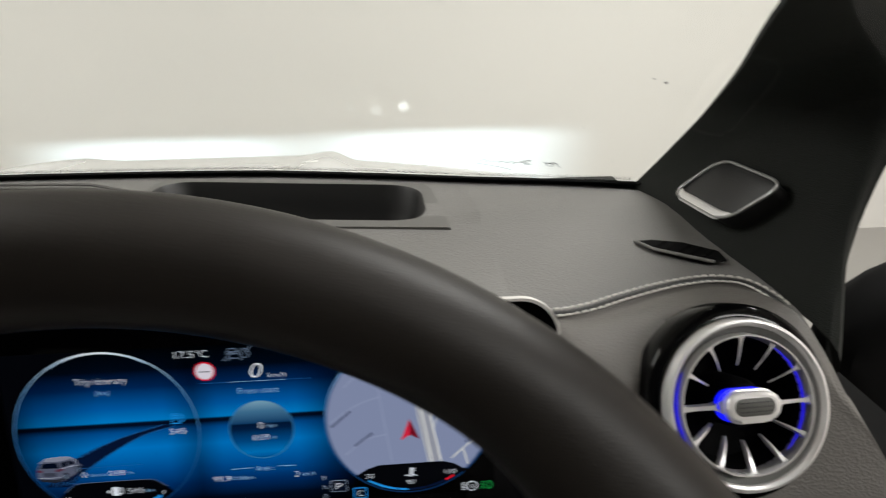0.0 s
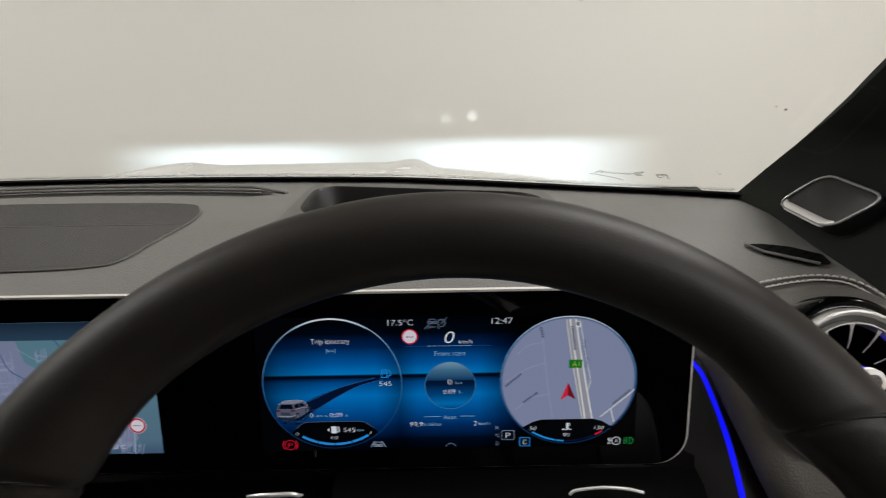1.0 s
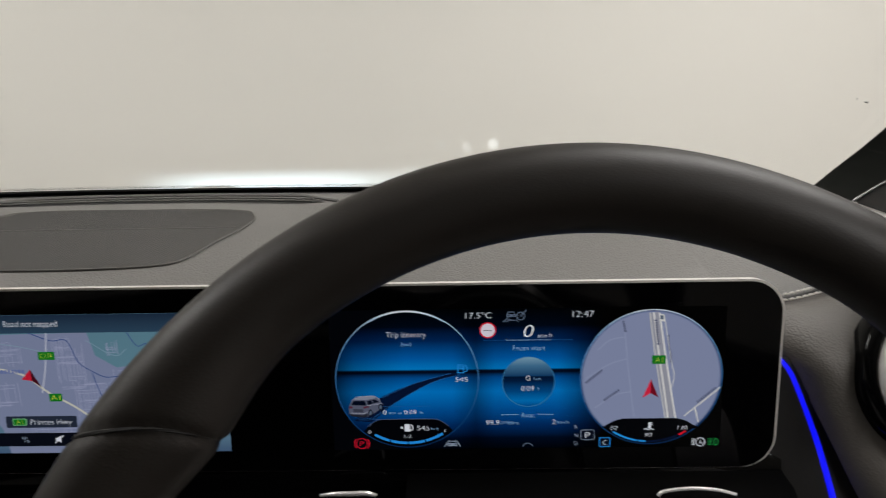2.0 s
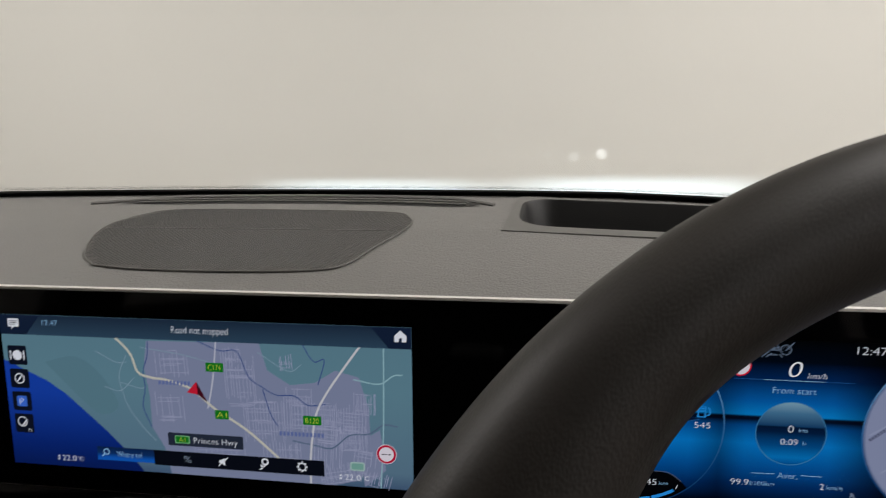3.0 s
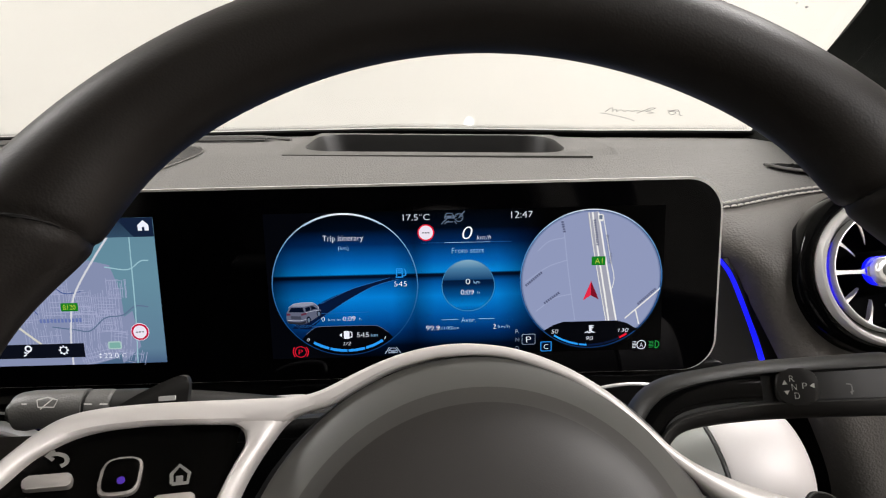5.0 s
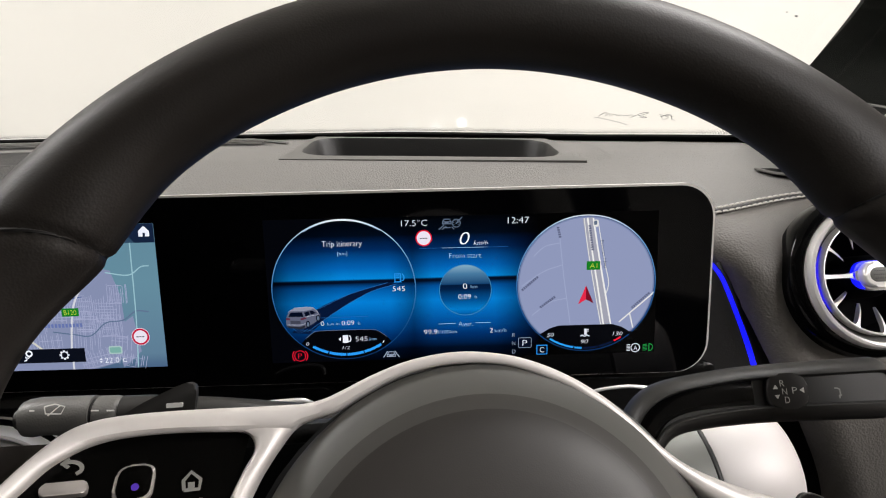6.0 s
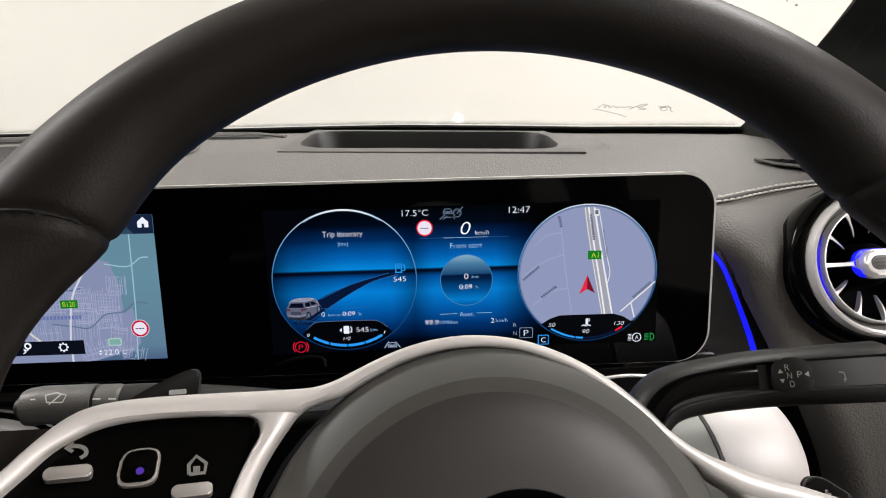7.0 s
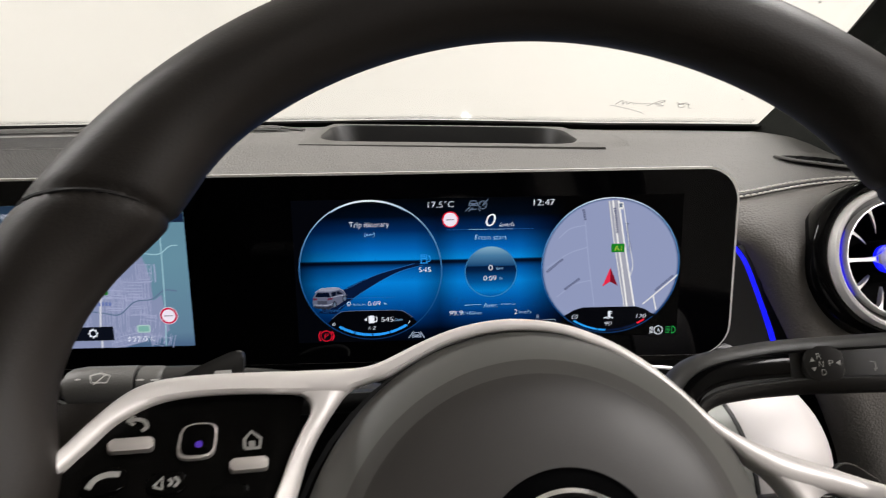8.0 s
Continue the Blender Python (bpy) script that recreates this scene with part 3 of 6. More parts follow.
# pale satin fins between the round vents
for vx in (-0.4263, -0.3005):
    tip = spline([(-0.0235, 0.0490, 0), (-0.0330, 0.0485, 0), (-0.0420, 0.0450, 0), (-0.0520, 0.0370, 0), (-0.0590, 0.0295, 0), (-0.0625, 0.0230, 0), (-0.0575, 0.0205, 0), (-0.0490, 0.0240, 0), (-0.0410, 0.0330, 0), (-0.0320, 0.0425, 0), (-0.0235, 0.0490, 0)], 4)[:-1]
    part("vent_fin", slab([tuple(p.xy) for p in tip], 0, 0.004, 0.0012), M_FIN, dash, "satin grey fin between vents", m=pose(vx, -0.026, 0.8705, 84, 0, 4))

# ---- pillar with its speaker ----
def pillar_rows():
    st = [
        [(0.291, 0.278, 1.026), (0.295, 0.13, 1.034), (0.318, 0.02, 1.020), (0.342, 0.04, 0.97)],
        [(0.303, 0.225, 1.080), (0.323, 0.12, 1.085), (0.338, 0.06, 1.088), (0.350, 0.06, 1.07)],
        [(0.286, 0.115, 1.150), (0.315, 0.08, 1.160), (0.345, 0.05, 1.168), (0.372, 0.05, 1.165)],
        [(0.243, 0.000, 1.205), (0.272, -0.04, 1.225), (0.315, -0.05, 1.24), (0.375, -0.03, 1.24)],
        [(0.160, -0.26, 1.335), (0.190, -0.30, 1.355), (0.235, -0.31, 1.37), (0.300, -0.29, 1.37)],
    ]
    across = [spline(r, 6) for r in st]
    return [spline([r[i] for r in across], 6) for i in range(len(across[0]))]


tagged(part("a_pillar", loft(pillar_rows(), thick=-0.004), M_PILLAR), "black fabric-covered windscreen pillar", "pillar", kind="structure")
mirrored = [[(2 * CAR_X - p[0], p[1], p[2]) for p in col] for col in pillar_rows()]
tagged(part("a_pillar", loft(mirrored, thick=0.004), M_PILLAR), "black fabric-covered windscreen pillar", "pillar", kind="structure")

e1, e2 = Vector((0.006, -0.076, 0.002)), Vector((0.026, -0.023, 0.034))
sx = e1.normalized()
sn = e1.cross(e2).normalized()
sy = sn.cross(sx)
mid = Vector((0.292, 0.184, 1.053)) + 0.5 * e1 + 0.5 * e2
spk_m = Matrix(((sx.x, sy.x, sn.x, mid.x), (sx.y, sy.y, sn.y, mid.y), (sx.z, sy.z, sn.z, mid.z), (0, 0, 0, 1)))
spk = thing("pillar_speaker", spk_m, "small black tweeter with a bright silver frame on the pillar", "speaker")
a2 = 0.94 * Vector((e2.dot(sx), e2.dot(sy)))
a1 = Vector((0.90 * e1.length, 0))
corner = [-0.5 * a1 - 0.5 * a2, 0.5 * a1 - 0.5 * a2, 0.5 * a1 + 0.5 * a2, -0.5 * a1 + 0.5 * a2]


q = soft_quad(corner, 0.014)
part("frame", tube([(x, y, 0.0055) for x, y in q], 0.0011, 8, closed=True), M_FRAME, spk, "thin satin grey frame")
lip_pts = [(x * 0.93, y * 0.90, 0.0050) for x, y in q[2:12]]
part("lip", tube(spline(lip_pts, 3), lambda f: 0.0010 + 0.0030 * max(0, math.sin(3.1416 * f)) ** 0.7, 10, flat=0.45), M_SATIN, spk, "broad silver lip")
part("grille", slab([(x * 0.98, y * 0.98) for x, y in q], -0.02, 0.0045, 0.001), M_BLACK, spk)

# door mirror outside
mir = thing("door_mirror", pose(0.735, 0.36, 0.79), "black door mirror housing outside the side window", "mirror")
mb = bmesh.new()
bmesh.ops.create_uvsphere(mb, u_segments=24, v_segments=16, radius=1, matrix=Matrix.Diagonal((0.15, 0.08, 0.115, 1)))
for v in mb.verts:
    v.co.y = max(v.co.y, -0.045)
part("shell", mb, M_DARK, mir)
part("arm", box(0.36, 0.05, 0.05, -0.20, 0.02, -0.12, 0.012), M_DARK, mir)
# ---- display unit ----
display = thing("dashboard_display", pose(0, 0, 1, 80), "wide black glass display with two lit screens and silver edge", "display")
part("housing", slab(rounded(-0.463, -0.0575, 0.1535, 0.0580, 0.020, 10), -0.012, -0.003), M_BLACK, display, "matt black housing")
part("edge_trim", slab(rounded(-0.4664, -0.0601, 0.1571, 0.0621, 0.0210, 10), -0.005, -0.0004, 0.0010), M_EDGE, display, "thin satin silver edge")
part("cover_glass", slab(rounded(-0.4652, -0.0598, 0.1557, 0.0607, 0.0204, 10), -0.004, 0.0, 0.0008), M_GLASSY, display, "black glossy cover glass")


def lit(name, r, g, b, strength=1.0):
    """A glowing screen colour from 0..255 picture values."""
    c = [((v / 255 + 0.055) / 1.055) ** 2.4 if v > 10 else v / 255 / 12.92 for v in (r, g, b)]
    return mat(name, (0.0, 0.0, 0.0), 0.35, emit=c, strength=0.77 * strength, spec=0.06)


def lit_ramp(name, ups, sides=None, low=-0.0457, high=0.0457):
    """A glowing screen colour that changes up the screen, dimmed across it."""
    m = bpy.data.materials.new(name)
    m.use_nodes = True
    nt = m.node_tree
    b = nt.nodes["Principled BSDF"]
    b.inputs["Base Color"].default_value = (0, 0, 0, 1)
    b.inputs["Roughness"].default_value = 0.35
    b.inputs["Specular IOR Level"].default_value = 0.06
    tc, sep = nt.nodes.new("ShaderNodeTexCoord"), nt.nodes.new("ShaderNodeSeparateXYZ")
    nt.links.new(tc.outputs["Object"], sep.inputs[0])

    def ramp(axis, lo, hi, stops):
        mr, cr = nt.nodes.new("ShaderNodeMapRange"), nt.nodes.new("ShaderNodeValToRGB")
        mr.inputs["From Min"].default_value, mr.inputs["From Max"].default_value = lo, hi
        nt.links.new(sep.outputs[axis], mr.inputs["Value"])
        nt.links.new(mr.outputs["Result"], cr.inputs["Fac"])
        els = cr.color_ramp.elements
        while len(els) < len(stops):
            els.new(0.5)
        for e, (p, c) in zip(els, stops):
            e.position = p
            e.color = (*[((v / 255 + 0.055) / 1.055) ** 2.4 if v > 10 else v / 255 / 12.92 for v in c], 1)
        return cr
    up = ramp(1, low, high, ups)
    out = up.outputs["Color"]
    if sides:
        across = ramp(0, -0.1218, 0.1218, sides)
        mx = nt.nodes.new("ShaderNodeMix")
        mx.data_type, mx.blend_type = "RGBA", "MULTIPLY"
        mx.inputs["Factor"].default_value = 1
        nt.links.new(out, mx.inputs["A"])
        nt.links.new(across.outputs["Color"], mx.inputs["B"])
        out = mx.outputs["Result"]
    nt.links.new(out, b.inputs["Emission Color"])
    b.inputs["Emission Strength"].default_value = 0.77
    return m


def sheet(name, outline, h, material, parent, label=""):
    """A thin printed shape on a screen, h tenths of a millimetre proud."""
    return part(name, slab(outline, (h - 0.8) * 1e-4, h * 1e-4), material, parent, label, smooth=False)


def disc(u, v, r, n=48, r2=None):
    return [(u + r * math.cos(6.28318531 * k / n), v + (r2 or r) * math.sin(6.28318531 * k / n)) for k in range(n)]


def arc(name, u, v, r0, r1, a0, a1, h, material, parent, n=32):
    rows = [[(u + r * math.cos(radians(a0 + (a1 - a0) * k / n)), v + r * math.sin(radians(a0 + (a1 - a0) * k / n)), h * 1e-4) for k in range(n + 1)] for r in (r0, r1)]
    return part(name, loft(rows), material, parent, smooth=False)


def stroke(name, lines, width, h, material, parent, smooth_it=True, label=""):
    """Flat lines of a width, drawn through points."""
    if len(lines) > 1 and name in ("street", "lane", "creek", "highway", "side_road", "side_street", "label_bar"):
        return [stroke(name, [one], width, h, material, parent, smooth_it, label) for one in lines][0]
    bm = bmesh.new()
    for pts in lines:
        p = spline([(*q, 0) for q in pts], 5) if smooth_it and len(pts) > 2 else [Vector((*q, 0)) for q in pts]
        left, right = [], []
        for i, a in enumerate(p):
            t = (p[min(i + 1, len(p) - 1)] - p[max(i - 1, 0)]).normalized()
            s = Vector((-t.y, t.x, 0)) * width / 2
            left.append((a.x + s.x, a.y + s.y, h * 1e-4))
            right.append((a.x - s.x, a.y - s.y, h * 1e-4))
        loft([left, right], bm=bm)
    return part(name, bm, material, parent, label, smooth=False)


def text(body, u, v, cap, width, material, parent, h=6.0, align="CENTER", shear=0.0, turn=0.0, name="lettering"):
    """Lettering whose capitals are cap high and whose whole is width wide."""
    cu = bpy.data.curves.new(name, "FONT")
    cu.body, cu.size, cu.shear, cu.resolution_u, cu.offset = body, 1.0, shear, 5, -0.013
    ob = new(name, cu)
    me = bpy.data.meshes.new_from_object(ob.evaluated_get(bpy.context.evaluated_depsgraph_get()))
    bpy.data.objects.remove(ob)
    bpy.data.curves.remove(cu)
    xs_ = [w.co.x for w in me.vertices]
    x0, x1 = min(xs_), max(xs_)
    k = width / (x1 - x0)
    shift = {"CENTER": -0.5 * (x0 + x1), "LEFT": -x0, "RIGHT": -x1}[align]
    c, s = math.cos(radians(turn)), math.sin(radians(turn))
    for w in me.vertices:
        x, y = (w.co.x + shift) * k, (w.co.y - 0.35) * cap / 0.70
        w.co = (u + x * c - y * s, v + x * s + y * c, h * 1e-4)
    me.materials.append(material)
    me.name = name
    o = new(name, me)
    o.parent = parent
    return o


U_WHITE, U_DIM, U_BLUE, U_SKY = lit("white_glow", 235, 240, 248), lit("dim_glow", 150, 165, 185), lit("blue_glow", 40, 150, 235), lit("pale_blue_glow", 150, 200, 240)
U_RED, U_GREEN, U_SIGN, U_BLACK = lit("red_glow", 215, 25, 50), lit("green_glow", 30, 150, 70), lit("sign_green", 20, 120, 30), lit("black_glow", 3, 4, 8)
U_GREY, U_MAP, U_MAPRIM, U_ROAD, U_FADE = lit("grey_glow", 95, 110, 130), lit("map_grey", 140, 150, 182), lit("map_rim", 40, 100, 165), lit("road_white", 225, 225, 220), lit("faint_road", 154, 164, 194)
U_NIGHT, U_DARK = lit("night_blue", 4, 12, 30), lit("road_dark", 6, 22, 52)
U_INK = lit("label_ink", 84, 90, 118)
U_YELLOW = lit("sign_yellow", 190, 215, 70)

ups = [(0.0, (0, 2, 8)), (0.08, (0, 12, 32)), (0.18, (0, 48, 105)), (0.28, (0, 84, 158)), (0.42, (0, 126, 210)), (0.52, (0, 80, 152)), (0.555, (2, 14, 36)), (0.572, (4, 18, 42)), (0.582, (0, 134, 214)), (0.66, (0, 96, 176)), (0.78, (0, 40, 90)), (0.88, (0, 8, 22)), (1.0, (0, 1, 3))]
sides = [(0.0, (60, 60, 60)), (0.06, (190, 190, 190)), (0.19, (255, 255, 255)), (0.31, (250, 250, 250)), (0.37, (175, 175, 175)), (0.42, (245, 245, 245)), (0.5, (255, 255, 255)), (0.58, (250, 250, 250)), (0.64, (170, 170, 170)), (0.70, (0, 0, 0)), (1.0, (0, 0, 0))]
inst = sheet("instrument_screen", [(-0.1218, -0.0457), (0.1218, -0.0457), (0.1218, 0.0457), (-0.1218, 0.0457)], 1.0, lit_ramp("instrument_blue", ups, sides), display, "lit blue instrument screen with two dials")

# trip dial
CL, RL = (-0.0745, 0.0005), 0.0447
for sx_, sy_ in ((-1, -1), (-1, 1)):
    mask = [(CL[0] + sx_ * RL * math.sin(radians(a)), CL[1] + sy_ * RL * math.cos(radians(a))) for a in range(0, 91, 6)]
    sheet("dial_mask", mask + [(-0.1219, CL[1]), (-0.1219, sy_ * 0.0457), (CL[0], sy_ * 0.0457)], 2.0, U_BLACK, inst)
ring_glow = lit_ramp("dial_ring_glow", [(0.0, (10, 40, 78)), (0.25, (22, 74, 128)), (0.5, (52, 112, 168)), (0.8, (110, 160, 205)), (0.94, (190, 212, 232)), (1.0, (240, 245, 250))])
arc("dial_ring", *CL, RL - 0.0004, RL + 0.0002, 0, 360, 3.0, ring_glow, inst, 96)
arc("dial_gleam", *CL, RL - 0.0009, RL - 0.0002, 58, 122, 3.4, lit_ramp("dial_gleam", [(0.0, (40, 84, 130)), (0.86, (60, 104, 150)), (0.94, (170, 196, 222)), (1.0, (240, 245, 250))]), inst)
text("Trip itinerary", -0.0744, 0.0302, 0.0036, 0.0245, U_WHITE, inst)
text("[km]", -0.0744, 0.0240, 0.0022, 0.0060, U_SKY, inst)
sheet("trip_road", [tuple(p.xy) for p in spline([(-0.1085, -0.0262, 0), (-0.0985, -0.0160, 0), (-0.0870, -0.0085, 0), (-0.0700, -0.0018, 0), (-0.0470, 0.0046, 0)], 5)] + [tuple(p.xy) for p in spline([(-0.0415, 0.0036, 0), (-0.0568, -0.0004, 0), (-0.0713, -0.0078, 0), (-0.0850, -0.0165, 0), (-0.0975, -0.0270, 0)], 5)], 2.4, U_DARK, inst)
stroke("road_edge", [[(-0.0960, -0.0240), (-0.0850, -0.0162), (-0.0713, -0.0076), (-0.0568, -0.0003), (-0.0415, 0.0038)], [(-0.0905, -0.0108), (-0.0700, -0.0016), (-0.0470, 0.0048)]], 0.0003, 3.0, U_MAPRIM, inst)
for k in range(6):
    stroke("road_hatch", [[(-0.1076 + 0.0020 * k, -0.0232 - 0.0002 * k), (-0.1040 + 0.0020 * k, -0.0262 + 0.0002 * k)]], 0.0002, 3.2, U_MAPRIM, inst)
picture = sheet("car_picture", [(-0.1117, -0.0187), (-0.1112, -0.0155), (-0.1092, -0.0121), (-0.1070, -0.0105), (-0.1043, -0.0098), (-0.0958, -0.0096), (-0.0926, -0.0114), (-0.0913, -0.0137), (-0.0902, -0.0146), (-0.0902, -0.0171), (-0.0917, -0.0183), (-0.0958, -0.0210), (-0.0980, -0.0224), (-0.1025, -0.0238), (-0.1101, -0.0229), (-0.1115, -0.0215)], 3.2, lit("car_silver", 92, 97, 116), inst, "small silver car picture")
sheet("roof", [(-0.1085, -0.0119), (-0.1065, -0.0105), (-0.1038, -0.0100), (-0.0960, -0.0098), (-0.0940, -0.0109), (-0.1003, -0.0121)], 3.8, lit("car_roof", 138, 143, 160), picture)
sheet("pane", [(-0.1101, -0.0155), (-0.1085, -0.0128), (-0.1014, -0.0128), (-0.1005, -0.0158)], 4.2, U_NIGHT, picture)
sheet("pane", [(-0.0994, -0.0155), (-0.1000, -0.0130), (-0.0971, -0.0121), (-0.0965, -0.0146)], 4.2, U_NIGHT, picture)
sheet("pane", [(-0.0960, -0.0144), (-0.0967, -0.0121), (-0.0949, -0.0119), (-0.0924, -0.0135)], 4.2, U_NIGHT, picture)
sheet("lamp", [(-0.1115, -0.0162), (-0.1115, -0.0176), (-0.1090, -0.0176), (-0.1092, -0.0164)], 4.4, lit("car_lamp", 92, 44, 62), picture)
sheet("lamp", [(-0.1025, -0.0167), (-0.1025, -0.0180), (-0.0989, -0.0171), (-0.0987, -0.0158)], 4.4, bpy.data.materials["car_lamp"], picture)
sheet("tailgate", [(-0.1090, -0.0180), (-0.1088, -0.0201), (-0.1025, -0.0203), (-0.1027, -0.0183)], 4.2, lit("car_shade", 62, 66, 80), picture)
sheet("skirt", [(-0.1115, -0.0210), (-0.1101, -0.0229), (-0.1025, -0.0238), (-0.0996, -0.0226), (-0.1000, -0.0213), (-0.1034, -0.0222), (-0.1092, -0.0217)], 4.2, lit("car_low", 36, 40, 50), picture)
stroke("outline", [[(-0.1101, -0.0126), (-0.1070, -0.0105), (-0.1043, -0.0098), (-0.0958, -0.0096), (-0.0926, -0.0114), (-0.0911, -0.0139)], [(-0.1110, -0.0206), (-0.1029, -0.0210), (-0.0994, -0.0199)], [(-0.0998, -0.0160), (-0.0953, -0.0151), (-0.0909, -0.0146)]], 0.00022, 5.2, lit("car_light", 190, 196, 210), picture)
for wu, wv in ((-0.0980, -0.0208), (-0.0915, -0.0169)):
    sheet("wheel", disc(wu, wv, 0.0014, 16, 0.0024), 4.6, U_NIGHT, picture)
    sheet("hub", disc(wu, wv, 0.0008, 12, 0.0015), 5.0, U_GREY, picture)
stroke("fuel_pump", [[(-0.0432, 0.0050), (-0.0386, 0.0050)], [(-0.0426, 0.0050), (-0.0426, 0.0103), (-0.0392, 0.0103), (-0.0392, 0.0050)]], 0.0006, 3.0, U_BLUE, inst, False)
stroke("pump_window", [[(-0.0420, 0.0080), (-0.0398, 0.0080)], [(-0.0420, 0.0094), (-0.0398, 0.0094)]], 0.0005, 3.0, U_BLUE, inst)
stroke("pump_hose", [[(-0.0386, 0.0060), (-0.0372, 0.0062), (-0.0370, 0.0085), (-0.0380, 0.0102)]], 0.0006, 3.2, U_BLUE, inst)
text("545", -0.0404, 0.0008, 0.0032, 0.0078, U_WHITE, inst)
stroke("text_rule", [[(-0.0910, -0.0168), (-0.0600, -0.0166)]], 0.0002, 3.6, U_MAPRIM, inst)
text("0", -0.0890, -0.0204, 0.0030, 0.0021, U_WHITE, inst)
text("km in", -0.0822, -0.0208, 0.0019, 0.0075, U_SKY, inst)
text("0:09", -0.0730, -0.0204, 0.0030, 0.0078, U_WHITE, inst)
text("h", -0.0660, -0.0208, 0.0021, 0.0014, U_SKY, inst)
cap_pts = [(-0.1000, -0.0300), (-0.0950, -0.0262), (-0.0900, -0.0252), (-0.0600, -0.0252), (-0.0545, -0.0262), (-0.0490, -0.0300)]
low_arc = [(CL[0] + (RL - 0.0006) * math.cos(radians(a)), CL[1] + (RL - 0.0006) * math.sin(radians(a))) for a in range(-50, -131, -5)]
sheet("dial_cap", cap_pts + low_arc, 4.0, U_BLACK, inst)
stroke("cap_edge", [cap_pts], 0.0003, 5.0, U_GREY, inst)
sheet("fuel_pump", rounded(-0.0768, -0.0335, -0.0733, -0.0285, 0.0005, 3), 5.0, U_WHITE, inst)
stroke("pump_hose", [[(-0.0731, -0.0325), (-0.0719, -0.0322), (-0.0718, -0.0300), (-0.0726, -0.0288)]], 0.0006, 5.2, U_WHITE, inst)
sheet("pump_arrow", [(-0.0795, -0.0310), (-0.0780, -0.0298), (-0.0780, -0.0322)], 5.0, U_WHITE, inst)
text("545", -0.0650, -0.0311, 0.0032, 0.0076, U_WHITE, inst)
text("km", -0.0578, -0.0314, 0.0021, 0.0042, U_SKY, inst)
text("0", -0.0990, -0.0335, 0.0022, 0.0018, U_WHITE, inst, shear=0.2)
text("1/2", -0.0750, -0.0366, 0.0022, 0.0046, U_WHITE, inst, shear=0.2)
text("1", -0.0512, -0.0332, 0.0022, 0.0012, U_WHITE, inst, shear=0.2)
for a0, a1 in ((-120.5, -106.5), (-105.5, -90.8), (-89.8, -75.5), (-74.5, -58.5)):
    arc("fuel_gauge", *CL, 0.0408, 0.0425, a0, a1, 5.0, U_BLUE, inst, 10)
text("P", -0.1042, -0.0413, 0.0034, 0.0026, U_RED, inst)
arc("brake_ring", -0.1042, -0.0413, 0.0032, 0.0037, 0, 360, 5.0, U_RED, inst, 32)
for s in (-1, 1):
    arc("brake_ring", -0.1042, -0.0413, 0.0044, 0.0050, -42 + 90 - 90 * s, 42 + 90 - 90 * s, 5.0, U_RED, inst, 12)
stroke("lane_sign", [[(-0.0516, -0.0440), (-0.0488, -0.0398)], [(-0.0416, -0.0440), (-0.0444, -0.0398)]], 0.0006, 3.0, U_DIM, inst)
stroke("lane_car", [[(-0.0492, -0.0438), (-0.0492, -0.0422), (-0.0480, -0.0404), (-0.0452, -0.0404), (-0.0440, -0.0422), (-0.0440, -0.0438)], [(-0.0492, -0.0421), (-0.0440, -0.0421)], [(-0.0492, -0.0434), (-0.0440, -0.0434)], [(-0.0480, -0.0428), (-0.0452, -0.0428)]], 0.0005, 3.0, U_DIM, inst, False)

# middle of the instrument screen
text("17.5°C", -0.0296, 0.0418, 0.0038, 0.0160, U_WHITE, inst)
stroke("car_icon", [[(-0.0122, 0.0404), (-0.0122, 0.0420), (-0.0112, 0.0436), (-0.0080, 0.0436), (-0.0070, 0.0420), (-0.0070, 0.0404)], [(-0.0122, 0.0419), (-0.0070, 0.0419)], [(-0.0122, 0.0408), (-0.0070, 0.0408)], [(-0.0108, 0.0414), (-0.0084, 0.0414)]], 0.0006, 3.0, U_GREY, inst, False)
stroke("lane_icon", [[(-0.0146, 0.0372), (-0.0112, 0.0402)], [(-0.0126, 0.0372), (-0.0100, 0.0392)], [(-0.0118, 0.0384), (-0.0074, 0.0384)], [(-0.0052, 0.0372), (-0.0066, 0.0388)]], 0.0006, 3.0, U_GREY, inst, False)
arc("cruise_icon", -0.0038, 0.0410, 0.0022, 0.0027, 0, 360, 3.0, U_GREY, inst, 24)
for k in range(6):
    a = radians(-30 + 48 * k)
    stroke("cruise_tick", [[(-0.0038 + 0.0014 * math.cos(a), 0.0410 + 0.0014 * math.sin(a)), (-0.0038 + 0.0020 * math.cos(a), 0.0410 + 0.0020 * math.sin(a))]], 0.0004, 3.0, U_GREY, inst)
stroke("cruise_needle", [[(-0.0040, 0.0406), (-0.0002, 0.0448)]], 0.0006, 3.2, U_GREY, inst)
text("12:47", 0.0344, 0.0420, 0.0040, 0.0130, U_WHITE, inst)
sheet("limit_sign", disc(-0.0240, 0.0322, 0.0051), 3.0, U_RED, inst)
sheet("limit_sign_face", disc(-0.0240, 0.0322, 0.0043), 4.0, lit("sign_face", 230, 225, 235), inst)
for k in (-1, 0, 1):
    sheet("sign_dash", [(-0.0247 + 0.0017 * k, 0.0318), (-0.0235 + 0.0017 * k, 0.0318), (-0.0235 + 0.0017 * k, 0.0324), (-0.0247 + 0.0017 * k, 0.0324)], 5.0, U_NIGHT, inst)
text("0", 0.0012, 0.0316, 0.0080, 0.0062, lit("bright_glow", 250, 252, 255), inst, shear=0.2, name="speed_figure")
text("km/h", 0.0112, 0.0286, 0.0028, 0.0088, U_WHITE, inst, shear=0.2)
